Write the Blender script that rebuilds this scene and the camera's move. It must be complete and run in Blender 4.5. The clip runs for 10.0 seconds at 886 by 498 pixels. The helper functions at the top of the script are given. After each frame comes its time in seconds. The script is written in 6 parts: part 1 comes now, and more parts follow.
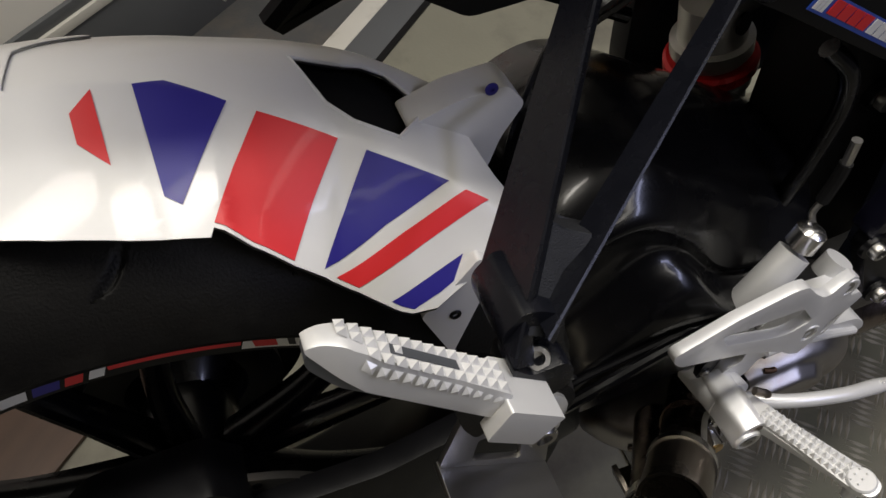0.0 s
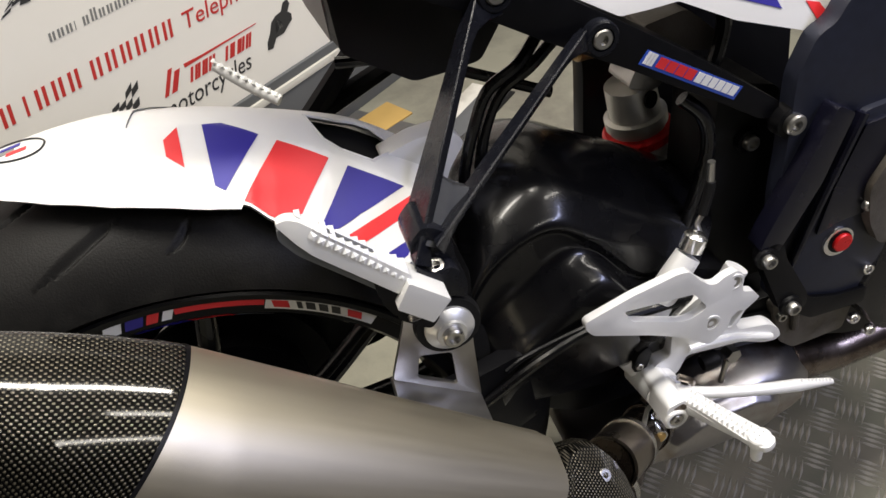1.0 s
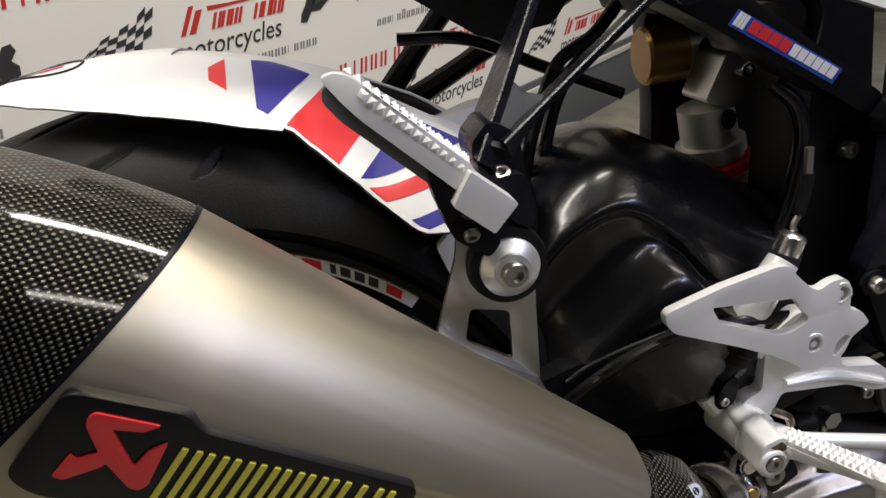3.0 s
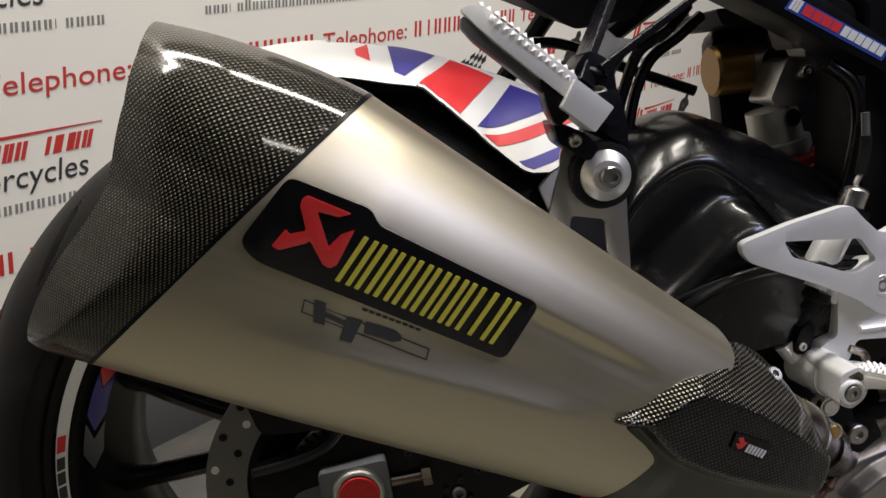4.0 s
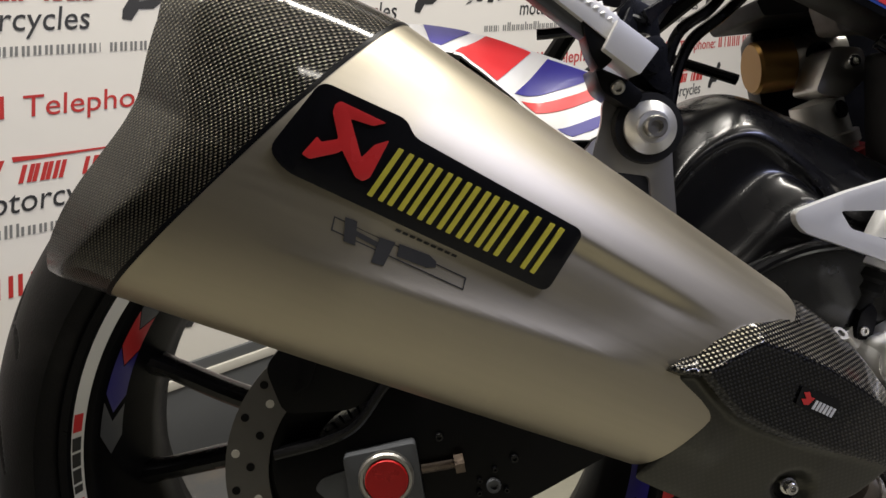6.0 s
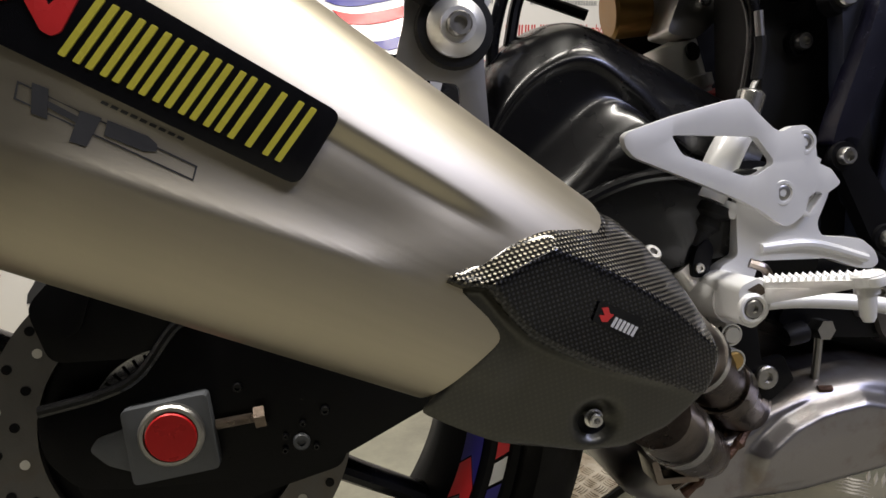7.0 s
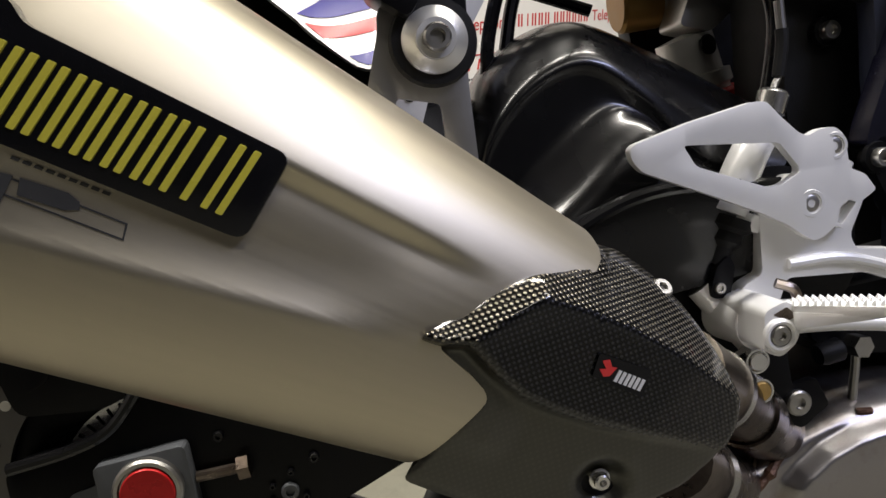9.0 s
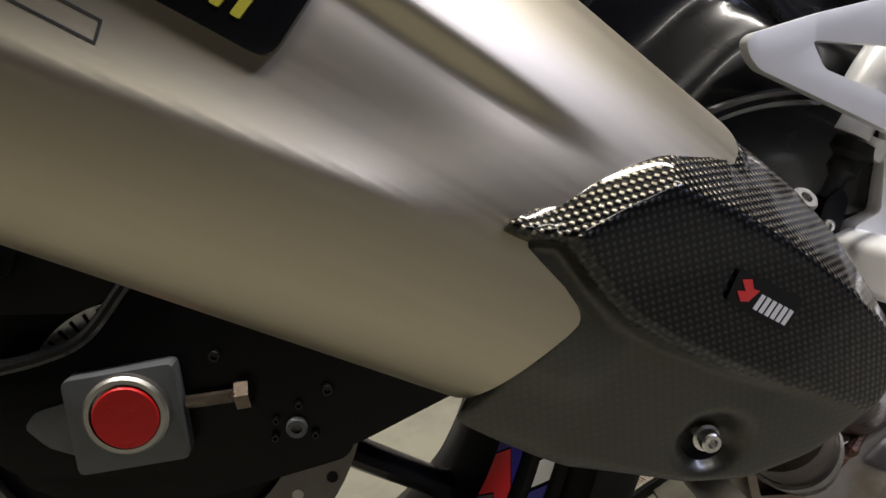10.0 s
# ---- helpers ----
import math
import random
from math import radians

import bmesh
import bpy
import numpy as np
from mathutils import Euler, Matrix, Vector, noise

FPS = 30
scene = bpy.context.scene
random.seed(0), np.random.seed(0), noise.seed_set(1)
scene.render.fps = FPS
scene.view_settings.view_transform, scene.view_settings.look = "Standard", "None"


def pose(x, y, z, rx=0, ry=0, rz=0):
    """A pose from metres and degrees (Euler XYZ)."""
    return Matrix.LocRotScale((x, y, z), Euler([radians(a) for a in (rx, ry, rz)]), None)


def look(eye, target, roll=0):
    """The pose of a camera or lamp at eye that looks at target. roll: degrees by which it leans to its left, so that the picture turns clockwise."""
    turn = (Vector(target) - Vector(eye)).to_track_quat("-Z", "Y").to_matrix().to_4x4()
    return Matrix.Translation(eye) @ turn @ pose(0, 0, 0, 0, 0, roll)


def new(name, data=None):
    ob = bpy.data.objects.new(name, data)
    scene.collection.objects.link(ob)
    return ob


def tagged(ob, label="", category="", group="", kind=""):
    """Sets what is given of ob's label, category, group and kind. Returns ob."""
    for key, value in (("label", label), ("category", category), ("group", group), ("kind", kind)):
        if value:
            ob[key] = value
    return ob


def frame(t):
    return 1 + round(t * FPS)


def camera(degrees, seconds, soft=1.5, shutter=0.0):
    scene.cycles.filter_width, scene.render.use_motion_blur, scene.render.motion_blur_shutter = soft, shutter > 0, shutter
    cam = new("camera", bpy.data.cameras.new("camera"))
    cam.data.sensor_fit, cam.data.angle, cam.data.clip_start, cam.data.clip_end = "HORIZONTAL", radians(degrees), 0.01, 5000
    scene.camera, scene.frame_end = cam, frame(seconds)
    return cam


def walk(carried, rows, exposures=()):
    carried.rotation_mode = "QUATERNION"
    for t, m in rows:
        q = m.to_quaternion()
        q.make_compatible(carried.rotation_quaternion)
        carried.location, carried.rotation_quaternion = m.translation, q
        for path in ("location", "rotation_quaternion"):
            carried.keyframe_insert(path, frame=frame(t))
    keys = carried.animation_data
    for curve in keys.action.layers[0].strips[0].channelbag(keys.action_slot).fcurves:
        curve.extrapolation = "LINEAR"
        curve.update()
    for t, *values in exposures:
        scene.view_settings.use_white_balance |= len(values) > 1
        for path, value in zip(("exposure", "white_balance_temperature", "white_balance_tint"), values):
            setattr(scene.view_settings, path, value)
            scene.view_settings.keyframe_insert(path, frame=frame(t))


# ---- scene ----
from mathutils.bvhtree import BVHTree

cam = camera(63.0, 10.0)
# the bike leans on its stand: its own frame (x ahead, y to its left, hub at z 0.32) against the room's
UP = Vector((0.0943, -0.1086, 0.992)).normalized()
AHEAD = (Vector((1, 0, 0)) - UP * UP.x).normalized()
SIDE = UP.cross(AHEAD)
BIKE = Matrix.Translation((0, 0, 0.311)) @ Matrix((AHEAD, SIDE, UP)).to_4x4() @ Matrix.Translation((0, 0, -0.32))
PATH = [
    (0, (0.1625, -0.2953, 0.8035), (0.3286, 0.6320, -0.3638), -12.70),
    (0.5, (0.1662, -0.3435, 0.8098), (0.3516, 0.6695, -0.2808), -12.85),
    (1, (0.1839, -0.4929, 0.8217), (0.3042, 0.6987, -0.0815), -16.66),
    (1.5, (0.1776, -0.5330, 0.8598), (0.2800, 0.7171, 0.0371), -16.73),
    (2, (0.1531, -0.4841, 0.8323), (0.2983, 0.7666, 0.0170), -17.62),
    (2.2, (0.1537, -0.4649, 0.8112), (0.3094, 0.7728, -0.0219), -17.91),
    (3.3, (0.1267, -0.5314, 0.6323), (0.2674, 0.8901, 0.1746), -10.04),
    (3.5, (0.1094, -0.5608, 0.6126), (0.2168, 0.8818, 0.2160), -10.45),
    (4, (0.0746, -0.6012, 0.5937), (0.1578, 0.8602, 0.2661), -12.46),
    (4.5, (0.0679, -0.5982, 0.5771), (0.1267, 0.8750, 0.3008), -12.27),
    (5, (0.0766, -0.6025, 0.5592), (0.1309, 0.8789, 0.3302), -12.70),
    (5.2, (0.0695, -0.6074, 0.5569), (0.1216, 0.8757, 0.3389), -12.49),
    (6.3, (0.0551, -0.5863, 0.5091), (0.1132, 0.9026, 0.3363), -11.78),
    (6.5, (0.0542, -0.5838, 0.4990), (0.1255, 0.9041, 0.3228), -11.06),
    (7, (0.1216, -0.5529, 0.4613), (0.3336, 0.9165, 0.2470), -11.22),
    (7.5, (0.1852, -0.5243, 0.4219), (0.4823, 0.9233, 0.1650), -12.52),
    (8, (0.2021, -0.5099, 0.4124), (0.4762, 0.9378, 0.1315), -14.97),
    (8.5, (0.2064, -0.5024, 0.4223), (0.4863, 0.9400, 0.1204), -15.17),
    (9, (0.1513, -0.5163, 0.4745), (0.3051, 0.9586, 0.2492), -13.48),
    (9.5, (0.1289, -0.5002, 0.4562), (0.2683, 0.9709, 0.1988), -11.56),
    (10, (0.1294, -0.4445, 0.4412), (0.2594, 1.0182, 0.1351), -9.44),
]
EXPOSURES = [(0, -1.02), (0.5, -0.5), (1, 0.08), (2, -0.18), (3.5, -0.27), (5, -0.29), (6.5, 0.07), (7, 0.16), (8, 0.13), (9, 0.12), (10, 0.12)]
walk(cam, [(t, BIKE @ look(eye, target, roll)) for t, eye, target, roll in PATH], EXPOSURES)

# ---------------------------------------------------------------- light
world = bpy.data.worlds.new("world")
scene.world = world
world.use_nodes = True
world.node_tree.nodes["Background"].inputs["Color"].default_value = (0.85, 0.9, 1.0, 1)
world.node_tree.nodes["Background"].inputs["Strength"].default_value = 0.008


def tube_lamp(x, y, z, length, width, power, colour, turn=0.0):
    data = bpy.data.lights.new("lamp_light", "AREA")
    data.shape, data.size, data.size_y = "RECTANGLE", length, width
    data.energy, data.color = power, colour
    ob = new("lamp_light", data)
    ob.matrix_world = pose(x, y, z, 0, 0, turn)
    return ob


WARM, COOL = (1.0, 0.945, 0.86), (0.62, 0.66, 1.0)
tube_lamp(-0.62, 0.02, 2.45, 1.5, 0.14, 38, WARM, 10)
tube_lamp(0.95, 0.15, 2.45, 1.5, 0.14, 47, WARM, 10)
tube_lamp(1.75, -0.65, 2.45, 1.5, 0.14, 15, WARM, 10)
tube_lamp(0.9, -1.9, 2.45, 1.5, 0.14, 16, WARM, 10)
tube_lamp(1.9, -1.6, 2.2, 1.2, 0.3, 44, COOL, 60)


# ---------------------------------------------------------------- mesh helpers
def part(name, bm, material, parent=None, label="", sharp=32.0, kind=""):
    """One mesh object from a bmesh, smooth but for its sharp edges."""
    bm.normal_update()
    limit = radians(sharp)
    for e in bm.edges:
        e.smooth = len(e.link_faces) == 2 and e.calc_face_angle(0) < limit
    for f in bm.faces:
        f.smooth = True
    me = bpy.data.meshes.new(name)
    bm.to_mesh(me)
    bm.free()
    for m in material if isinstance(material, (list, tuple)) else [material]:
        me.materials.append(m)
    ob = new(name, me)
    if parent:
        ob.parent = parent
    return tagged(ob, label, kind=kind)


def thing(name, label, category, at=(0, 0, 0), group="", m=None):
    ob = new(name)
    ob.matrix_world = m if m is not None else pose(*at)
    return tagged(ob, label, category, group)


def soften(bm, width, segments=2, angle=40):
    """Round the sharp edges."""
    bm.normal_update()
    edges = [e for e in bm.edges if len(e.link_faces) == 2 and e.calc_face_angle(0) > radians(angle)]
    if edges and width > 0:
        bmesh.ops.bevel(bm, geom=edges, offset=width, offset_type="OFFSET", segments=segments, profile=0.6, affect="EDGES", clamp_overlap=True)
    return bm


def rounded(points, radius, steps=4):
    """A closed outline with its corners rounded."""
    out, n = [], len(points)
    for i in range(n):
        a, b, c = (Vector(points[(i + k) % n]) for k in (-1, 0, 1))
        r = min(radius, (a - b).length * 0.45, (c - b).length * 0.45)
        p, q = b + (a - b).normalized() * r, b + (c - b).normalized() * r
        for k in range(steps + 1):
            u = k / steps
            out.append(tuple((1 - u) ** 2 * p + 2 * u * (1 - u) * b + u * u * q))
    return out


def slab(outline, y0, y1, holes=(), bevel=0.0015, lift=None, m=None):
    """A plate with outline and holes in (x, z), from y0 to y1. lift: a function of (x, z) that adds to y."""
    bm = bmesh.new()
    edges = []
    for ring in (outline, *holes):
        vs = [bm.verts.new((x, y0, z)) for x, z in ring]
        edges += [bm.edges.new((vs[i], vs[(i + 1) % len(vs)])) for i in range(len(vs))]
    bmesh.ops.triangle_fill(bm, edges=edges, use_beauty=True, normal=(0, -1, 0))
    got = bmesh.ops.extrude_face_region(bm, geom=bm.faces[:])
    for v in got["geom"]:
        if isinstance(v, bmesh.types.BMVert):
            v.co.y = y1
    bmesh.ops.recalc_face_normals(bm, faces=bm.faces[:])
    if bevel:
        soften(bm, bevel, 2)
    if lift:
        for v in bm.verts:
            v.co.y += lift(v.co.x, v.co.z)
    if m:
        bm.transform(m)
    return bm


def box(x0, y0, z0, x1, y1, z1, bevel=0.0):
    bm = bmesh.new()
    bmesh.ops.create_cube(bm, size=1, matrix=Matrix.Translation(((x0 + x1) / 2, (y0 + y1) / 2, (z0 + z1) / 2)) @ Matrix.Diagonal((x1 - x0, y1 - y0, z1 - z0, 1)))
    return soften(bm, bevel, 2)


def smooth_line(points, steps=8):
    """Catmull-Rom through the points."""
    p = [Vector(q) for q in points]
    p = [2 * p[0] - p[1]] + p + [2 * p[-1] - p[-2]]
    out = []
    for i in range(1, len(p) - 2):
        a, b, c, d = p[i - 1 : i + 3]
        for k in range(steps):
            t = k / steps
            out.append(0.5 * (2 * b + (c - a) * t + (2 * a - 5 * b + 4 * c - d) * t * t + (3 * b - a - 3 * c + d) * t**3))
    return out + [p[-2]]


def tube(points, radius, sides=12, steps=8, flat=1.0, smooth=True):
    """A round bar along the points; radius may be one per point."""
    line = smooth_line(points, steps) if smooth else [Vector(q) for q in points]
    n = len(line)
    if not isinstance(radius, (int, float)):
        ks = np.linspace(0, len(radius) - 1, n)
        rad = [float(v) for v in np.interp(ks, range(len(radius)), radius)]
    else:
        rad = [radius] * n
    bm = bmesh.new()
    side = None
    rings = []
    for i, p in enumerate(line):
        t = (line[min(i + 1, n - 1)] - line[max(i - 1, 0)]).normalized()
        if side is None:
            side = t.orthogonal().normalized() if abs(t.y) > 0.9 else t.cross(Vector((0, 1, 0))).normalized()
        side = (side - t * side.dot(t)).normalized()
        other = t.cross(side)
        rings.append([bm.verts.new(p + rad[i] * (math.cos(a) * side + flat * math.sin(a) * other)) for a in (math.tau * k / sides for k in range(sides))])
    for r0, r1 in zip(rings, rings[1:]):
        for k in range(sides):
            bm.faces.new((r0[k], r0[(k + 1) % sides], r1[(k + 1) % sides], r1[k]))
    bm.faces.new(rings[0][::-1])
    bm.faces.new(rings[-1])
    bmesh.ops.recalc_face_normals(bm, faces=bm.faces[:])
    return bm


def lathe(profile, origin, axis, sides=40, closed=True):
    """Turn a profile of (along, radius) about an axis through origin."""
    axis = Vector(axis).normalized()
    u = axis.orthogonal().normalized()
    w = axis.cross(u)
    o = Vector(origin)
    bm = bmesh.new()
    rings = []
    for a, r in profile:
        if r <= 1e-6:
            rings.append([bm.verts.new(o + axis * a)])
        else:
            rings.append([bm.verts.new(o + axis * a + r * (math.cos(t) * u + math.sin(t) * w)) for t in (math.tau * k / sides for k in range(sides))])
    pairs = list(zip(rings, rings[1:]))
    if closed and len(rings[0]) > 1 and len(rings[-1]) > 1:
        pairs.append((rings[-1], rings[0]))
    for r0, r1 in pairs:
        for k in range(sides):
            q = [r0[k % len(r0)], r0[(k + 1) % len(r0)], r1[(k + 1) % len(r1)], r1[k % len(r1)]]
            q = [v for i, v in enumerate(q) if v not in q[:i]]
            if len(q) > 2:
                bm.faces.new(q)
    bmesh.ops.recalc_face_normals(bm, faces=bm.faces[:])
    return bm


def join(*parts):
    out = bmesh.new()
    for bm in parts:
        me = bpy.data.meshes.new("tmp")
        bm.to_mesh(me)
        bm.free()
        out.from_mesh(me)
        bpy.data.meshes.remove(me)
    return out


def screw(parent, at, axis, r, material, label="", depth=0.004, recess=0.5, name="bolt"):
    """A round bolt head with a six-sided recess."""
    h = depth
    prof = [(0, 0), (0, r), (h * 0.75, r), (h, r * 0.86), (h, r * recess), (h * 0.35, r * recess * 0.92), (h * 0.35, 0)]
    bm = lathe(prof, at, axis, 24, closed=False)
    return part(name, bm, material, parent, label)


def grid_mesh(rows, close=False, flip=False):
    """A sheet from rows of points; a UV layer in metres along rows and columns."""
    bm = bmesh.new()
    uv = bm.loops.layers.uv.new("uv")
    vs = [[bm.verts.new(p) for p in row] for row in rows]
    mid = rows[len(rows) // 2]
    run = [0.0]
    for a, b in zip(mid, [*mid[1:], mid[0]]):
        run.append(run[-1] + (Vector(b) - Vector(a)).length)
    col = [r[len(r) // 4] for r in rows]
    rise = [0.0]
    for a, b in zip(col, col[1:]):
        rise.append(rise[-1] + (Vector(b) - Vector(a)).length)
    n = len(rows[0])
    for i in range(len(rows) - 1):
        for k in range(n if close else n - 1):
            q = [(i, k), (i, k + 1), (i + 1, k + 1), (i + 1, k)]
            if flip:
                q = q[::-1]
            f = bm.faces.new([vs[a][b % n] for a, b in q])
            for loop, (a, b) in zip(f.loops, q):
                loop[uv].uv = (rise[a], run[b])
    return bm, vs


# ---------------------------------------------------------------- materials
def material(name, colour, rough=0.4, metal=0.0, coat=0.0, var=0.12, scale=40.0, fine=600.0, bump=0.05, coarse=4.0, rvar=0.1, coords="Object", stretch=(1, 1, 1), dirt=None, dirt_at=0.62, coat_rough=0.06, spec=0.5):
    """A surface with colour, gloss and relief varied at two scales. dirt: the colour of stains."""
    m = bpy.data.materials.new(name)
    m.use_nodes = True
    nodes, links = m.node_tree.nodes, m.node_tree.links
    b = nodes["Principled BSDF"]
    b.inputs["Metallic"].default_value = metal
    b.inputs["Specular IOR Level"].default_value = spec
    b.inputs["Coat Weight"].default_value = coat
    b.inputs["Coat Roughness"].default_value = coat_rough
    tc = nodes.new("ShaderNodeTexCoord")
    mp = nodes.new("ShaderNodeMapping")
    mp.inputs["Scale"].default_value = stretch
    links.new(tc.outputs[coords], mp.inputs["Vector"])
    n1, n2 = nodes.new("ShaderNodeTexNoise"), nodes.new("ShaderNodeTexNoise")
    n1.inputs["Scale"].default_value, n1.inputs["Detail"].default_value = scale, 4
    n2.inputs["Scale"].default_value, n2.inputs["Detail"].default_value = fine, 2
    for n in (n1, n2):
        links.new(mp.outputs[0], n.inputs["Vector"])
    mix = nodes.new("ShaderNodeMix")
    mix.data_type = "RGBA"
    dark = tuple(c * (1 - var) for c in colour)
    light = tuple(min(1, c * (1 + var)) for c in colour)
    mix.inputs["A"].default_value, mix.inputs["B"].default_value = (*dark, 1), (*light, 1)
    links.new(n1.outputs["Fac"], mix.inputs["Factor"])
    out = mix.outputs["Result"]
    if dirt:
        n3 = nodes.new("ShaderNodeTexNoise")
        n3.inputs["Scale"].default_value, n3.inputs["Detail"].default_value, n3.inputs["Roughness"].default_value = coarse, 6, 0.65
        links.new(tc.outputs[coords], n3.inputs["Vector"])
        ramp = nodes.new("ShaderNodeMapRange")
        ramp.inputs["From Min"].default_value, ramp.inputs["From Max"].default_value = dirt_at - 0.12, dirt_at + 0.12
        links.new(n3.outputs["Fac"], ramp.inputs["Value"])
        mx = nodes.new("ShaderNodeMix")
        mx.data_type = "RGBA"
        links.new(out, mx.inputs["A"])
        mx.inputs["B"].default_value = (*dirt, 1)
        links.new(ramp.outputs["Result"], mx.inputs["Factor"])
        out = mx.outputs["Result"]
    links.new(out, b.inputs["Base Color"])
    rr = nodes.new("ShaderNodeMapRange")
    rr.inputs["To Min"].default_value, rr.inputs["To Max"].default_value = max(0.02, rough - rvar), min(1, rough + rvar)
    links.new(n1.outputs["Fac"], rr.inputs["Value"])
    links.new(rr.outputs["Result"], b.inputs["Roughness"])
    if bump:
        bp = nodes.new("ShaderNodeBump")
        bp.inputs["Strength"].default_value, bp.inputs["Distance"].default_value = bump, 0.001
        links.new(n2.outputs["Fac"], bp.inputs["Height"])
        links.new(bp.outputs["Normal"], b.inputs["Normal"])
    return m


def carbon(name, cell, dark, light, rough=0.32, coat=1.0, coat_rough=0.07, fade=None, high=0.55):
    """Woven carbon under clear lacquer: tows that cross over and under, in the sheet's own metres."""
    m = bpy.data.materials.new(name)
    m.use_nodes = True
    nodes, links = m.node_tree.nodes, m.node_tree.links
    b = nodes["Principled BSDF"]
    tc = nodes.new("ShaderNodeTexCoord")
    mp = nodes.new("ShaderNodeMapping")
    mp.inputs["Scale"].default_value = (1 / cell, 1 / cell, 1)
    mp.inputs["Rotation"].default_value = (0, 0, radians(3))
    links.new(tc.outputs["UV"], mp.inputs["Vector"])
    sep = nodes.new("ShaderNodeSeparateXYZ")
    links.new(mp.outputs[0], sep.inputs[0])

    def math_node(op, a, c=None):
        n = nodes.new("ShaderNodeMath")
        n.operation = op
        for i, v in enumerate((a, c)):
            if v is None:
                continue
            if isinstance(v, (int, float)):
                n.inputs[i].default_value = v
            else:
                links.new(v, n.inputs[i])
        return n.outputs[0]

    sx = math_node("SINE", math_node("MULTIPLY", sep.outputs[0], math.pi))
    sy = math_node("SINE", math_node("MULTIPLY", sep.outputs[1], math.pi))
    weave = math_node("MULTIPLY", sx, sy)
    noise_tex = nodes.new("ShaderNodeTexNoise")
    noise_tex.inputs["Scale"].default_value = 0.45
    links.new(mp.outputs[0], noise_tex.inputs["Vector"])
    fac = nodes.new("ShaderNodeMapRange")
    fac.inputs["From Min"].default_value, fac.inputs["From Max"].default_value = 0.15, 0.75
    links.new(weave, fac.inputs["Value"])
    amt = math_node("MULTIPLY", fac.outputs["Result"], math_node("ADD", noise_tex.outputs["Fac"], 0.35))
    if fade:  # the weave is faded towards one edge, as glare would hide it
        low = nodes.new("ShaderNodeMapRange")
        low.inputs["From Min"].default_value, low.inputs["From Max"].default_value = fade
        low.inputs["To Min"].default_value = 0.22
        raw = nodes.new("ShaderNodeSeparateXYZ")
        links.new(tc.outputs["UV"], raw.inputs[0])
        links.new(raw.outputs[1], low.inputs["Value"])
        amt = math_node("MULTIPLY", amt, low.outputs["Result"])
        relief = math_node("MULTIPLY", low.outputs["Result"], high)
    mix = nodes.new("ShaderNodeMix")
    mix.data_type = "RGBA"
    mix.inputs["A"].default_value, mix.inputs["B"].default_value = (*dark, 1), (*light, 1)
    links.new(amt, mix.inputs["Factor"])
    links.new(mix.outputs["Result"], b.inputs["Base Color"])
    b.inputs["Roughness"].default_value = rough
    b.inputs["Metallic"].default_value = 0.85
    b.inputs["Specular IOR Level"].default_value = 0.22
    b.inputs["Coat Weight"].default_value = coat
    b.inputs["Coat Roughness"].default_value = coat_rough
    bp = nodes.new("ShaderNodeBump")
    bp.inputs["Strength"].default_value, bp.inputs["Distance"].default_value = high, 0.0006
    links.new(weave, bp.inputs["Height"])
    if fade:
        links.new(relief, bp.inputs["Strength"])
    links.new(bp.outputs["Normal"], b.inputs["Normal"])
    return m


TITANIUM = material("titanium", (0.49, 0.445, 0.345), 0.42, 1.0, var=0.06, scale=9, fine=500, bump=0.05, coords="UV", stretch=(1.0, 22.0, 1.0), rvar=0.05)
CARBON = carbon("carbon", 0.00155, (0.0014, 0.0013, 0.0011), (0.155, 0.14, 0.105), 0.36, 0.75, 0.09)
# one carbon in three painted tones: lamplit, shaded facet, floor reflection
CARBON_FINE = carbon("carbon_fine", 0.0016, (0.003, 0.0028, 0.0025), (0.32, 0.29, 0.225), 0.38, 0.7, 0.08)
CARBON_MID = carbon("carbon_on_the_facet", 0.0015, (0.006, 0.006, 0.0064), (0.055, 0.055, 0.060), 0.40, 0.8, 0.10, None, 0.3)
CARBON_SMOOTH = carbon("carbon_with_floor_sheen", 0.0017, (0.056, 0.055, 0.045), (0.067, 0.065, 0.053), 0.46, 0.6, 0.2, None, 0.04)
WHITE = material("white_paint", (0.74, 0.735, 0.72), 0.34, coat=0.2, var=0.03, scale=30, bump=0.02, dirt=(0.70, 0.68, 0.63), dirt_at=0.72, coarse=9)
RED_VINYL = material("red_vinyl", (0.70, 0.025, 0.03), 0.46, coat=0.06, var=0.05, bump=0.02)
BLUE_VINYL = material("blue_vinyl", (0.022, 0.016, 0.24), 0.46, coat=0.06, var=0.06, bump=0.02)
WHITE_VINYL = material("white_vinyl", (0.82, 0.82, 0.80), 0.35, coat=0.3, var=0.03, bump=0.02)
BLACK_METAL = material("black_satin_metal", (0.0042, 0.0042, 0.005), 0.32, 0.0, spec=0.14, var=0.25, scale=60, fine=900, bump=0.06)
BLACK_GLOSS = material("black_gloss", (0.0025, 0.0025, 0.0032), 0.27, coat=0.3, spec=0.3, var=0.3, scale=25, bump=0.03, coat_rough=0.1)
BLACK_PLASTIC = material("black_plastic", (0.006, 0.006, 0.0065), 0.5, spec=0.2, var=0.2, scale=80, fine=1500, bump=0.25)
GREY_PLASTIC = material("grey_plastic", (0.16, 0.155, 0.15), 0.5, var=0.08, scale=40, fine=1200, bump=0.15)
BLUE_METAL = material("dark_blue_frame", (0.004, 0.004, 0.010), 0.24, 0.0, spec=0.45, var=0.4, scale=50, fine=1300, bump=0.22)
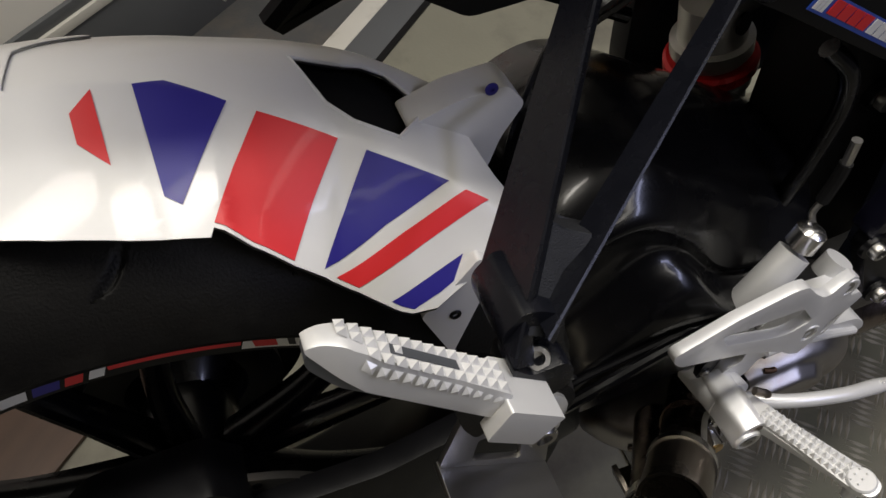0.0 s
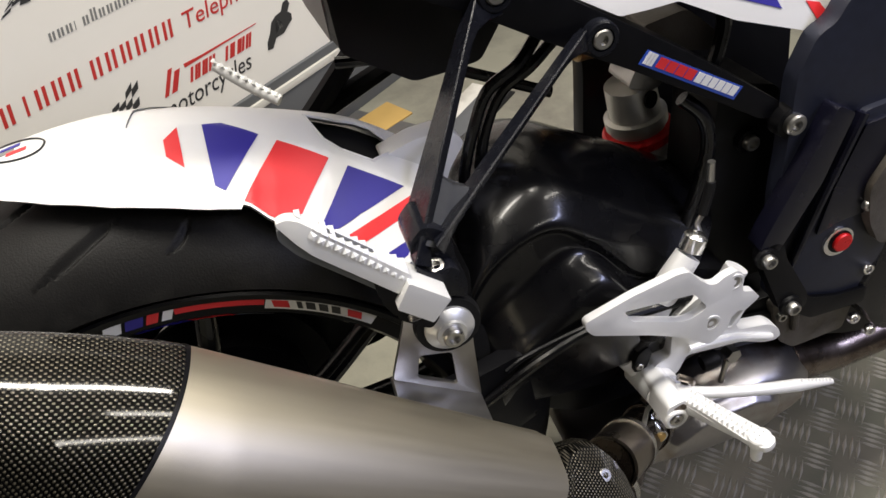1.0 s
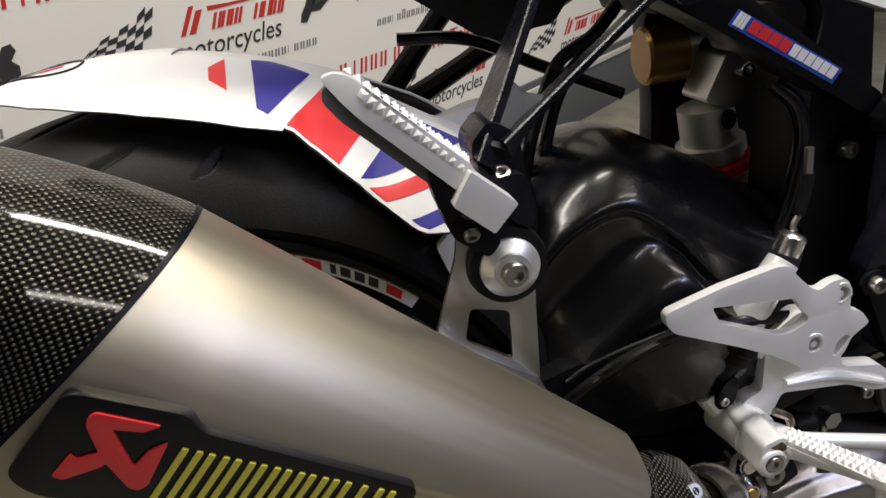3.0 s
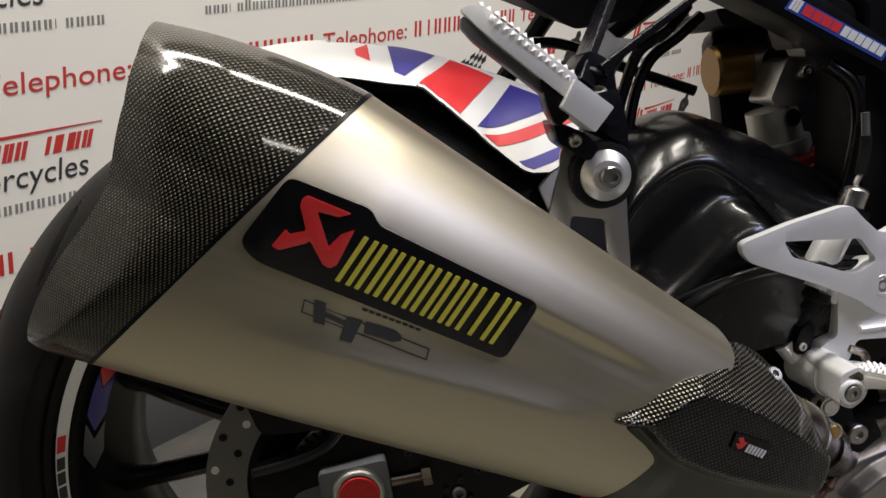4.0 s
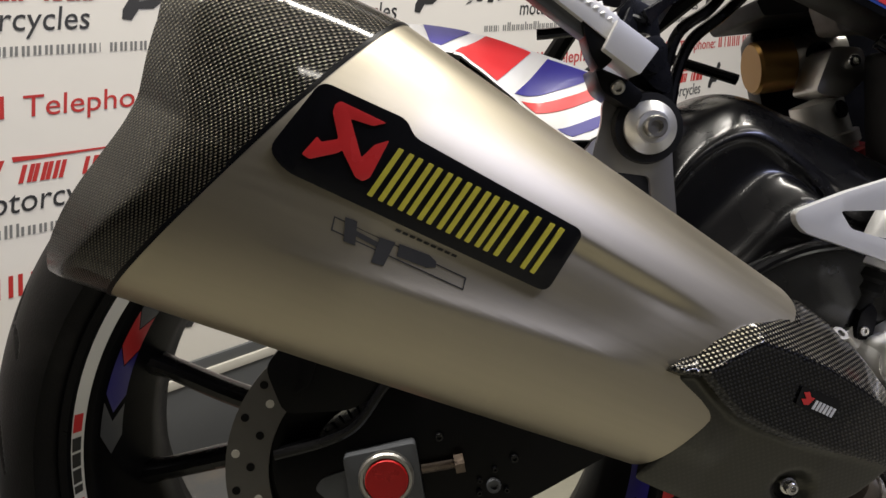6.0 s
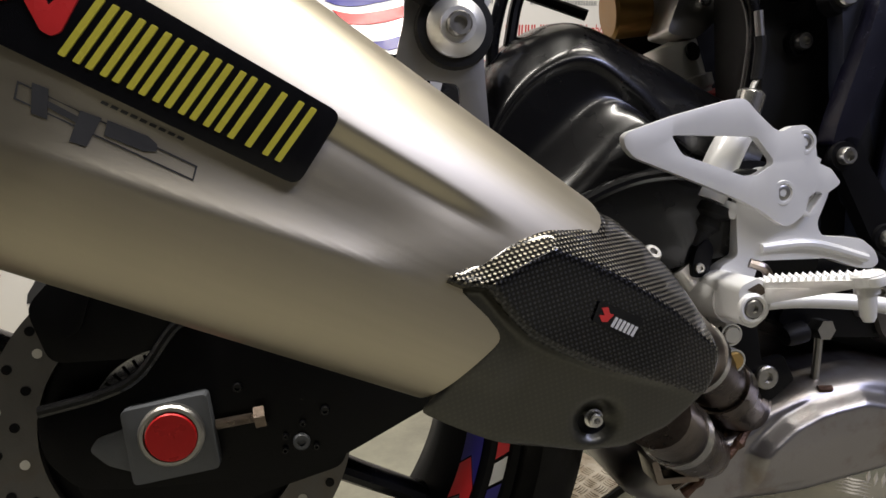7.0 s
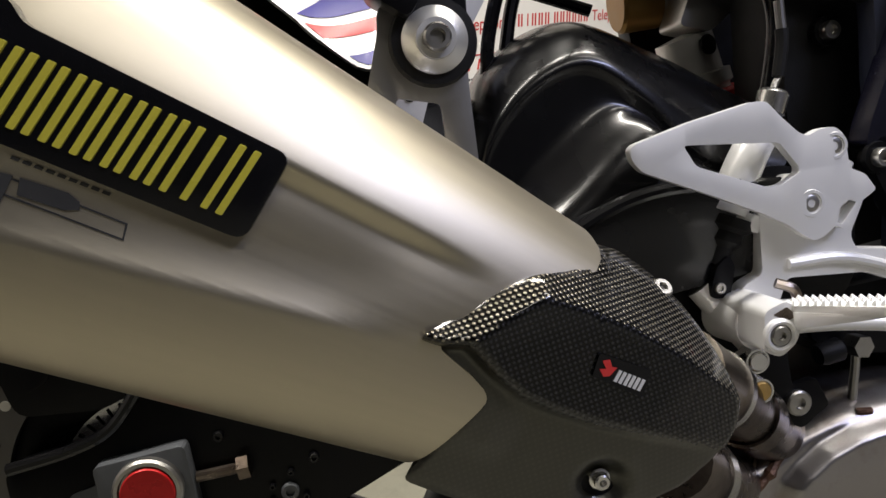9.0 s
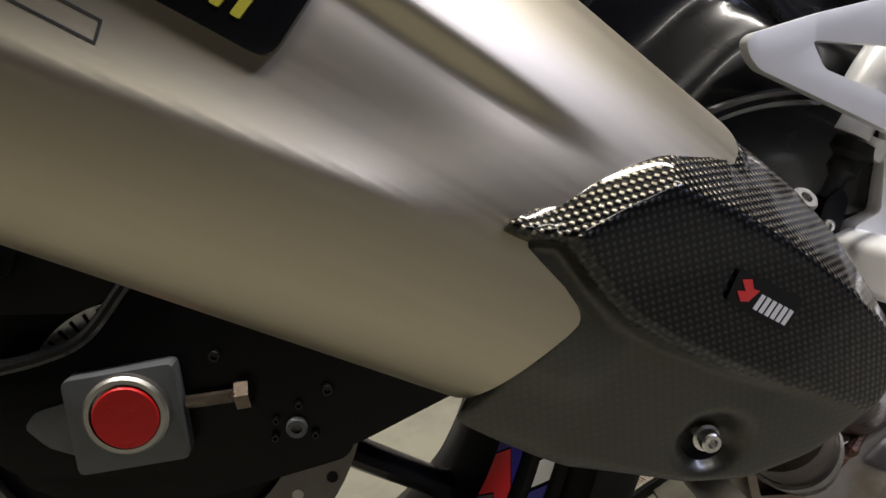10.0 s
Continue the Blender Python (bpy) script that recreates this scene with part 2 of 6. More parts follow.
RUBBER = material("tyre_rubber", (0.0052, 0.005, 0.0048), 0.5, spec=0.16, var=0.25, scale=35, fine=700, bump=0.25, dirt=(0.016, 0.0153, 0.014), dirt_at=0.64, coarse=14)
CAST_BLACK = material("black_casting", (0.022, 0.023, 0.026), 0.5, 0.2, spec=0.4, var=0.4, scale=220, fine=1600, bump=0.35)
ANODISED_BLACK = material("black_anodised", (0.0055, 0.0060, 0.0090), 0.27, 0.0, spec=0.26, var=0.2, scale=90, fine=1200, bump=0.08)
TURNED_ALU = material("turned_aluminium", (0.70, 0.70, 0.69), 0.38, 0.75, var=0.05, scale=60, fine=900, bump=0.05)
FRAME_PAINT = material("blue_black_frame_paint", (0.014, 0.016, 0.027), 0.36, 0.1, spec=0.40, var=0.35, scale=120, fine=1400, bump=0.15)
SILVER = material("silver_paint", (0.78, 0.78, 0.78), 0.34, 0.3, var=0.02, scale=60, fine=1600, bump=0.02, rvar=0.02)
BRIGHT = material("turned_aluminium", (0.78, 0.77, 0.75), 0.22, 1.0, var=0.08, scale=80, fine=900, bump=0.06)
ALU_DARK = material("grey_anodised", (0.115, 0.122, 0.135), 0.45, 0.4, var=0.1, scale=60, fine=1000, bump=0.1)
STEEL = material("brushed_steel", (0.46, 0.45, 0.43), 0.34, 1.0, var=0.08, scale=20, fine=400, bump=0.08, stretch=(1, 6, 1))
STEEL_TAN = material("heated_steel", (0.27, 0.235, 0.20), 0.3, 1.0, var=0.25, scale=14, fine=500, bump=0.1, dirt=(0.16, 0.10, 0.07), dirt_at=0.58, coarse=16)
COLLECTOR = material("collector_steel", (0.37, 0.355, 0.355), 0.36, 1.0, var=0.1, scale=12, fine=420, bump=0.08, dirt=(0.20, 0.145, 0.11), dirt_at=0.6, coarse=13)
ZINC = material("zinc_bolt", (0.42, 0.41, 0.39), 0.32, 1.0, var=0.15, scale=120, bump=0.1)
BRASS = material("yellow_zinc", (0.62, 0.42, 0.17), 0.3, 1.0, var=0.12, scale=120, bump=0.1)
RED_ANOD = material("red_anodised", (0.62, 0.012, 0.014), 0.3, 0.25, var=0.08, scale=90, bump=0.04)
GOLD = material("gold_anodised", (0.26, 0.15, 0.045), 0.36, 0.8, var=0.1, scale=60, bump=0.05)
DISC = material("brake_disc_steel", (0.14, 0.135, 0.13), 0.42, 0.8, var=0.15, scale=30, fine=600, bump=0.12, dirt=(0.14, 0.12, 0.10), dirt_at=0.64, coarse=30)
BADGE_BLACK = material("badge_black", (0.004, 0.004, 0.005), 0.22, spec=0.3, coat=0.15, var=0.3, bump=0.02)
BADGE_YELLOW = material("badge_yellow", (0.56, 0.50, 0.055), 0.28, coat=0.4, var=0.05, bump=0.02)
BADGE_RED = material("badge_red", (0.62, 0.03, 0.03), 0.26, coat=0.4, var=0.05, bump=0.02)
ETCH = material("etched_mark", (0.055, 0.055, 0.055), 0.5, 0.4, var=0.1, bump=0.02)
SEAT_BLACK = material("seat_vinyl", (0.008, 0.008, 0.0085), 0.55, var=0.2, scale=60, fine=900, bump=0.35)
SEAT_WHITE = material("white_seat_vinyl", (0.74, 0.73, 0.70), 0.5, var=0.04, scale=60, fine=800, bump=0.3)
WALL = material("white_wall_board", (0.83, 0.80, 0.73), 0.55, var=0.03, scale=6, fine=300, bump=0.05)
INK_RED = material("red_print", (0.52, 0.03, 0.025), 0.55, var=0.05, bump=0.0)
INK_BLACK = material("black_print", (0.03, 0.03, 0.03), 0.55, var=0.1, bump=0.0)
INK_GREY = material("grey_print", (0.20, 0.20, 0.19), 0.55, var=0.1, bump=0.0)
TRIM_GREY = material("grey_skirting", (0.10, 0.105, 0.11), 0.5, var=0.1, scale=12, bump=0.1)
TRIM_WHITE = material("white_skirting", (0.62, 0.60, 0.54), 0.5, var=0.05, scale=12, bump=0.1, dirt=(0.3, 0.28, 0.24), dirt_at=0.68, coarse=8)
CONCRETE = material("floor_concrete", (0.212, 0.206, 0.160), 0.6, var=0.12, scale=9, fine=160, bump=0.3, dirt=(0.12, 0.11, 0.09), dirt_at=0.58, coarse=5)
TREAD = material("tread_plate", (0.082, 0.081, 0.058), 0.6, 0.05, var=0.12, scale=16, fine=260, bump=0.2, dirt=(0.135, 0.12, 0.09), dirt_at=0.56, coarse=6)
TREAD_PALE = material("worn_tread_plate", (0.42, 0.38, 0.32), 0.42, 0.5, var=0.15, scale=40, fine=260, bump=0.2, dirt=(0.2, 0.16, 0.11), dirt_at=0.55, coarse=25)
CARDBOARD = material("ochre_patch", (0.42, 0.27, 0.08), 0.7, var=0.2, scale=14, bump=0.2)
WOODLIKE = material("brown_board", (0.06, 0.033, 0.021), 0.45, var=0.35, scale=7, fine=120, bump=0.15, stretch=(1, 8, 1))
# near black, for unseen walls that should give dark reflections
DARK_SURROUND = material("dark_surround", (0.045, 0.044, 0.043), 0.8, var=0.04, scale=4, bump=0.2)
CEILING_MAT = material("ceiling_paint", (0.5, 0.5, 0.5), 0.85, var=0.03, scale=4, bump=0.15)
WELD = material("rusty_weld", (0.16, 0.085, 0.05), 0.5, 0.6, var=0.4, scale=160, fine=500, bump=0.8, dirt=(0.05, 0.03, 0.022), dirt_at=0.5, coarse=60)
PIPE_DARK = material("browned_chrome", (0.20, 0.165, 0.14), 0.28, 1.0, var=0.3, scale=40, fine=500, bump=0.1, dirt=(0.07, 0.05, 0.04), dirt_at=0.56, coarse=30)
ENGINE_GREY = material("grimy_casting", (0.12, 0.108, 0.095), 0.5, 0.3, var=0.25, scale=40, fine=500, bump=0.3, dirt=(0.06, 0.05, 0.04), dirt_at=0.54, coarse=20)
TREAD_WORN = material("worn_tread_bars", (0.20, 0.19, 0.165), 0.5, 0.15, var=0.2, scale=30, fine=260, bump=0.1, dirt=(0.28, 0.26, 0.22), dirt_at=0.5, coarse=9)
DARK_MAT = material("dark_floor_sheet", (0.075, 0.076, 0.076), 0.55, var=0.2, scale=9, fine=200, bump=0.3, dirt=(0.13, 0.11, 0.09), dirt_at=0.58, coarse=7)
SHOCK_STEEL = material("dull_shock_steel", (0.66, 0.65, 0.61), 0.36, 0.6, var=0.12, scale=30, fine=500, bump=0.08)


# ---------------------------------------------------------------- the motorcycle
bike = thing("motorcycle", "white sport motorcycle with Union flag decals and titanium silencer", "motorcycle", m=BIKE)
RIGHT = (0, -1, 0)


# -- silencer: its own axes, s along it towards the front, n across it
SF, SN = Vector((0.799, 0, -0.602)), Vector((0.602, 0, 0.799))
S0 = Vector((0, 0, 0.5))


def on_can(s, n, y):
    q = S0 + SF * s + SN * n
    return Vector((q.x, y, q.z))


def ramp(x):
    x = min(1.0, max(0.0, x))
    return x * x * (3 - 2 * x)


def can_ring(s):
    """Section of the silencer at s: points (n, y), top first, down the outer face and back up the inner one."""
    top = 0.1240 - 0.158 * s if s > 0 else 0.1240 - 0.02 * s - 1.25 * s * s
    bot = -0.0565 + 0.09 * s
    mid, half = (top + bot) / 2, (top - bot) / 2
    face = 0.2725 - 0.10 * max(0, s - 0.03)
    gu, gl = 0.0715 - 0.072 * s, 0.0005 + 0.100 * s
    du = 0.0054 * ramp((s - 0.01) / 0.11) * ramp((0.214 - s) / 0.05)
    dl = 0.0052 * ramp((s + 0.035) / 0.10) * ramp((0.186 - s) / 0.042)
    c = []
    for i in range(121):
        u = math.cos(math.pi * i / 120)
        k = 2.35 if u > 0 else 3.0
        n = mid + half * u
        out = 0.2 + (face - 0.2) * max(0.0, 1 - abs(u) ** k) ** (1 / k)
        if gl < n < gu:  # the face is sunk between the upper lobe and a crease low down
            x = min(1.0, (n - gl) / 0.024)
            w = min(1.0, max(0.0, (n - gl) / (gu - gl)))
            out -= (dl * (1 - w) + du * w) * (1 - (1 - x) ** 2) * ramp((gu - n) / 0.009)
        c.append((n, -out))
    for i in range(1, 28):
        u = math.cos(math.pi * (1 - i / 28))
        c.append((mid + half * u, -0.2 + 0.023 * (1 - abs(u) ** 2) ** 0.5))
    return c


def seam_s(n):
    return 0.003 - 0.42 * (0.121 - n)


def front_s(n, y):
    if y > -0.2:
        return 0.235
    return float(np.interp(n, [-0.045, -0.037, 0.003, 0.0075, 0.0110, 0.0152, 0.0190, 0.0210, 0.0240, 0.030, 0.058, 0.0674, 0.074, 0.080, 0.084, 0.09], [0.203, 0.2055, 0.2205, 0.2216, 0.2195, 0.2110, 0.1985, 0.1935, 0.2060, 0.219, 0.224, 0.2395, 0.2465, 0.2485, 0.2480, 0.244]))


def can_sheet(first, last, rows, squeeze=None, at=0.215):
    """A length of the silencer's skin between two edges that are functions of (n, y)."""
    near, far, sheet = can_ring(-0.03), can_ring(at), []
    rings = {}
    for r in range(rows + 1):
        u = r / rows
        row = []
        for i in range(len(near)):
            s = first(*near[i]) * (1 - u) + last(*far[i]) * u
            k = round(s, 4)
            if k not in rings:
                rings[k] = can_ring(k)
            n, y = rings[k][i]
            if squeeze:
                n, y = squeeze(s, n, y)
            row.append(on_can(s, n, y))
        sheet.append(row)
    return sheet


can = can_sheet(lambda n, y: seam_s(n), front_s, 46)
for inset in (0.0012, 0.006):  # the front edge is rolled in
    can.append([p + (on_can(0.21, 0.03, -0.195) - p).normalized() * inset - SF * 0.001 for p in can[46]])
silencer = part("silencer", grid_mesh(can, True)[0], TITANIUM, bike, "brushed titanium silencer body with a recessed face", 50)


def cap_ridge(n):
    return float(np.interp(n, [-0.06, -0.045, 0.0, 0.035, 0.07, 0.1, 0.12], [-0.094, -0.088, -0.066, -0.055, -0.066, -0.084, -0.098]))


def cap_shape(s, n, y):
    """The cap's rear turns inwards, along a crease low down and in a smooth sweep above."""
    d = cap_ridge(n) - s
    e = float(np.interp(n, [0.0, 0.03, 0.06, 0.1], [0.003, 0.010, 0.030, 0.030]))
    y += 0.80 * (d + math.hypot(d, e) - 0.3 * e) / 2 * min(1, max(0, (-0.200 - y) / 0.05)) if d > -0.04 else 0
    return n, y


sheet = can_sheet(lambda n, y: -0.102 - 0.006 * max(0, (n - 0.08) / 0.04) + 0.009 * math.exp(-(((n - 0.035) / 0.032) ** 2)), lambda n, y: seam_s(n) - 0.0006, 40, cap_shape, -0.03)
lip = [[p + (on_can(0.02, 0.03, -0.205) - p) * k + SF * d for p in sheet[0]] for k, d in ((0.25, 0.05), (0.10, 0.004), (0.03, 0.0))]
bm, _ = grid_mesh(lip + sheet, True)
part("end_cap", bm, CARBON, bike, "glossy woven carbon end cap of the silencer", 24)

# seam band between cap and body
rows = can_sheet(lambda n, y: seam_s(n) - 0.0012, lambda n, y: seam_s(n) + 0.0012, 2, None, -0.03)
rows = [[p + (p - on_can(0.05, 0.03, -0.205)).normalized() * 0.0005 for p in r] for r in rows]
part("seam_ring", grid_mesh(rows, True)[0], BLACK_METAL, bike)


def face_y(s, n):
    """The outer face of the silencer at (s, n)."""
    ring = [p for p in can_ring(s) if p[1] < -0.2]
    ring.sort()
    return float(np.interp(n, [p[0] for p in ring], [p[1] for p in ring]))


# badge plate, its mark and its letters as plain raised shapes
badge_out = rounded([(-0.0225, 0.0385), (-0.0135, 0.0745), (0.0265, 0.0760), (0.0325, 0.0705), (0.1225, 0.0665), (0.1185, 0.0335), (-0.0125, 0.0330)], 0.005, 4)


def badge_y(s, n):
    return -0.2752 + 0.092 * (s + 0.02)


def on_badge(outline, up, thick, bevel, holes=()):
    """A raised shape on the badge's plane, given in (s, n)."""
    bm = slab(outline, -up, -up - thick, holes, bevel)
    for v in bm.verts:
        s, n, d = v.co.x, v.co.z, v.co.y
        v.co = on_can(0.99 * s - 0.0015, n - 0.016 * (s - 0.02), badge_y(s, 0.05) + d)
    bmesh.ops.recalc_face_normals(bm, faces=bm.faces[:])
    return bm


badge = part("badge", on_badge(badge_out, -0.004, 0.006, 0.0008), BADGE_BLACK, bike, "black enamel badge with raised red and yellow shapes")
mark = [(-0.0057, 0.0685), (-0.0040, 0.0706), (0.0175, 0.0706), (0.0127, 0.0669), (0.0028, 0.0656), (0.0137, 0.0525), (0.0165, 0.0598), (0.0217, 0.0644), (0.0207, 0.0462), (0.0184, 0.0434), (0.0148, 0.0436), (0.0048, 0.0520), (0.0039, 0.0502), (-0.0062, 0.0426), (-0.0101, 0.0432), (-0.0071, 0.0529), (-0.0047, 0.0513), (0.0015, 0.0556), (-0.0053, 0.0650)]
mark = [(a + 0.0015, b + 0.016 * (a - 0.02)) for a, b in mark]
part("badge_mark", on_badge(rounded(mark, 0.0010, 3), 0.0018, 0.0016, 0.0006), BADGE_RED, badge, "raised red arrow-like mark")


# slanted raised yellow bars in pairs stand for the lettering
for i in range(9):
    s0 = 0.0235 + i * 0.00965
    n0 = 0.0388
    high = 0.0246
    pair = [0.0030] if i == 7 else [0.0004, 0.0056]
    for k, d in enumerate(pair):
        a, w, lean = s0 + d, 0.0025, 0.0044
        part("badge_bar", on_badge(rounded([(a, n0), (a + w, n0), (a + w + lean, n0 + high), (a + lean, n0 + high)], 0.0005, 2), 0.0018, 0.0014, 0.0005), BADGE_YELLOW, badge)


def on_face(outline, up, thick, material, name, parent, holes=(), label=""):
    """A thin mark that follows the silencer's face."""
    bm = slab(outline, 0, 1, holes, 0)
    bmesh.ops.subdivide_edges(bm, edges=[e for e in bm.edges if e.calc_length() > 0.012], cuts=2, use_grid_fill=False)
    for v in bm.verts:
        s, n, d = v.co.x, v.co.z, v.co.y
        v.co = on_can(s, n, face_y(s, n) - up - thick * d)
    bmesh.ops.recalc_face_normals(bm, faces=bm.faces[:])
    return part(name, bm, material, parent, label)


# etched mark below the badge: an open frame with dark blocks
frame_out = [(0.0142, 0.0178), (0.0130, 0.0242), (0.0790, 0.0228), (0.0800, 0.0170)]
frame_in = [(0.0148, 0.0184), (0.0137, 0.0236), (0.0784, 0.0222), (0.0793, 0.0176)]
on_face(frame_out, 0.0002, 0.0002, ETCH, "etched_frame", silencer, [frame_in], "dark etched outline mark")
for q in ([(0.0212, 0.0156), (0.0268, 0.0160), (0.0232, 0.0262), (0.0176, 0.0258)], [(0.0362, 0.0120), (0.0420, 0.0126), (0.0425, 0.0244), (0.0352, 0.0238)], [(0.0200, 0.0204), (0.0385, 0.0188), (0.0388, 0.0212), (0.0196, 0.0226)], [(0.0455, 0.0190), (0.0600, 0.0196), (0.0640, 0.0214), (0.0630, 0.0240), (0.0590, 0.0254), (0.0445, 0.0246)]):
    on_face(q, 0.0005, 0.0002, ETCH, "etched_block", silencer)
for k in range(9):
    on_face([(0.040 + k * 0.0035, 0.0292), (0.0425 + k * 0.0035, 0.0292), (0.0428 + k * 0.0035, 0.0304), (0.0403 + k * 0.0035, 0.0304)], 0.0004, 0.0001, ETCH, "etched_dash", silencer)


# front cover: a domed carbon shell
cover_edge = [(0.1880, 0.0205), (0.1872, 0.0242), (0.1930, 0.0300), (0.2050, 0.0440), (0.2140, 0.0548), (0.2195, 0.0600), (0.2330, 0.0655), (0.2400, 0.0690), (0.2440, 0.0800), (0.264, 0.0825), (0.286, 0.0795), (0.303, 0.0725), (0.318, 0.0625), (0.329, 0.0500), (0.335, 0.0340), (0.334, 0.0160), (0.3275, -0.0015), (0.3110, -0.0195), (0.288, -0.0305), (0.263, -0.0365), (0.240, -0.0395), (0.222, -0.0395), (0.2070, -0.0390), (0.2205, 0.0085)]
CC = Vector((0.258, 0.028))
cover_edge = rounded(cover_edge, 0.004, 3)
fine = []
for a, b in zip(cover_edge, cover_edge[1:] + cover_edge[:1]):
    n = max(1, int((Vector(b) - Vector(a)).length / 0.0022))
    fine += [tuple(Vector(a).lerp(Vector(b), k / n)) for k in range(n)]
cover_edge = fine
FACET_TOP = [(0.1850, 0.0226), (0.1960, 0.0246), (0.2045, 0.0275), (0.2140, 0.0415), (0.2238, 0.0538), (0.2438, 0.0560), (0.2637, 0.0556), (0.2760, 0.0545), (0.2930, 0.0520), (0.310, 0.0480), (0.345, 0.0400)]
FACET_LOW = [(0.1850, 0.0208), (0.1960, 0.0228), (0.2045, 0.0258), (0.2217, 0.0180), (0.2330, 0.0142), (0.2484, 0.0135), (0.266, 0.0145), (0.280, 0.0165), (0.300, 0.0200), (0.345, 0.0240)]


def to_line(p, line):
    """Distance to an open line, and its height at p."""
    best = 9.0
    for a, b in zip(line, line[1:]):
        a, b = Vector(a), Vector(b)
        t = max(0, min(1, (p - a).dot(b - a) / (b - a).length_squared))
        best = min(best, (p - a - t * (b - a)).length)
    return best, float(np.interp(p.x, [q[0] for q in line], [q[1] for q in line]))


def inside(p, poly):
    """Signed distance to an outline, positive inside."""
    best, odd = 9.0, False
    for a, b in zip(poly, poly[1:] + poly[:1]):
        a, b = Vector(a), Vector(b)
        t = max(0, min(1, (p - a).dot(b - a) / (b - a).length_squared))
        best = min(best, (p - a - t * (b - a)).length)
        if (a.y > p.y) != (b.y > p.y) and p.x < (b.x - a.x) * (p.y - a.y) / (b.y - a.y) + a.x:
            odd = not odd
    return best if odd else -best


HEX_AT = Vector((0.2850, -0.0095))


def cover_y(p, r):
    y = -0.2570 + 0.11 * max(0, p.x - 0.205) + 2.4 * max(0, p.x - 0.285) ** 2
    (d, h), (e, g) = to_line(p, FACET_TOP), to_line(p, FACET_LOW)
    over, under = (d if p.y > h else -d), (e if p.y < g else -e)
    y += float(np.interp(p.x, [0.205, 0.228, 0.25], [0.85, 1.15, 1.6])) * (over + math.hypot(over, 0.0008)) / 2 - 0.0055
    k = min(1, max(0, under / 0.008 + 0.5))
    y += 0.0080 * k * k * (3 - 2 * k) * (1 - 0.7 * min(1, max(0, (p.x - 0.24) / 0.05))) + 0.28 * max(0, under)
    w = min(1, max(0, (0.243 - p.x) / 0.014)) * min(1, max(0, under / 0.006)) * min(1, max(0, (p.y + 0.022) / 0.012))
    if w > 0:
        y = y * (1 - w) + (face_y(p.x, p.y) + 0.0016) * w
    if p.x < 0.275 and over > 0:
        y = min(y, face_y(p.x, p.y) + 0.0010 + 0.9 * max(0, p.x - 0.252))
    y += 0.008 * math.exp(-(((p - HEX_AT).length / 0.0098) ** 4))
    return y + 0.015 * max(0, (r - 0.88) / 0.12) ** 2.5 * min(1, max(0.10, (p.x - 0.245) / 0.04))


rows = []
for k in range(71):
    r = k / 70
    row = []
    for e in cover_edge:
        p = CC + (Vector(e) - CC) * max(r, 0.002)
        row.append(on_can(p.x, p.y, cover_y(p, r)))
    rows.append(row)
rim = rows[-1]
mid = on_can(CC.x, CC.y, 0)
for deep_in, k in ((0.008, 0.05), (0.016, 0.20), (0.022, 0.45)):
    rows.append([q + Vector(((mid.x - q.x) * k, deep_in, (mid.z - q.z) * k)) for q in rim])
bm, _ = grid_mesh(rows, True, flip=False)
bmesh.ops.recalc_face_normals(bm, faces=bm.faces[:])
uv = bm.loops.layers.uv.active
for f in bm.faces:
    for loop in f.loops:
        d = loop.vert.co - S0
        loop[uv].uv = (d.dot(SF), d.dot(SN) + 0.45 * d.y)
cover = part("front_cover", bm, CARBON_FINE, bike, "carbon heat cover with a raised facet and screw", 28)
# light painted in by zone: lamp-bright top, shaded facet, grey floor sheen below
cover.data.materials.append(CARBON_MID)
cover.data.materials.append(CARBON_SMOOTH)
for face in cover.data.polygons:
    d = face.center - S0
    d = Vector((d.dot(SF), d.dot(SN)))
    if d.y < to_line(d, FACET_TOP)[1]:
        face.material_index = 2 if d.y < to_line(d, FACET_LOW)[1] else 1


def on_cover(outline, up, thick, mat, name, parent, label=""):
    bm = slab(outline, 0, 1, (), 0)
    for v in bm.verts:
        s, n, d = v.co.x, v.co.z, v.co.y
        v.co = on_can(s, n, cover_y(Vector((s, n)), 0.4) - up - thick * d)
    bmesh.ops.recalc_face_normals(bm, faces=bm.faces[:])
    return part(name, bm, mat, parent, label)


on_cover(rounded([(0.2540, 0.0326), (0.2530, 0.0420), (0.2768, 0.0430), (0.2776, 0.0318)], 0.001, 2), 0.0004, 0.0008, BADGE_BLACK, "small_badge", cover, "small black badge with red mark and white bars")
on_cover([(0.2555, 0.0362), (0.2580, 0.0372), (0.2552, 0.0396), (0.2580, 0.0410), (0.2600, 0.0388), (0.2622, 0.0392), (0.2606, 0.0350), (0.2582, 0.0340)], 0.0013, 0.0003, BADGE_RED, "badge_mark", cover)
for k in range(6):
    a = 0.2630 + k * 0.0022
    on_cover([(a, 0.0338), (a + 0.0015, 0.0337), (a + 0.0019, 0.0386), (a + 0.0004, 0.0387)], 0.0013, 0.0003, SILVER, "badge_bar", cover)
hexp = on_can(HEX_AT.x, HEX_AT.y, cover_y(HEX_AT, 0.4))
part("screw_recess", lathe([(-0.004, 0), (-0.004, 0.0085), (0.0010, 0.0085), (0.0016, 0.0080), (0.0004, 0.0050), (0.0004, 0)], hexp, RIGHT, 28, False), BLACK_METAL, cover)
part("screw", lathe([(0, 0), (0, 0.0046), (0.0030, 0.0046), (0.0034, 0.0036), (0.0068, 0.0034), (0.0074, 0.0028), (0.0074, 0.0016), (0.0035, 0.0014), (0.0035, 0)], hexp, RIGHT, 20, False), BRIGHT, cover, "button-head screw in a dished recess")
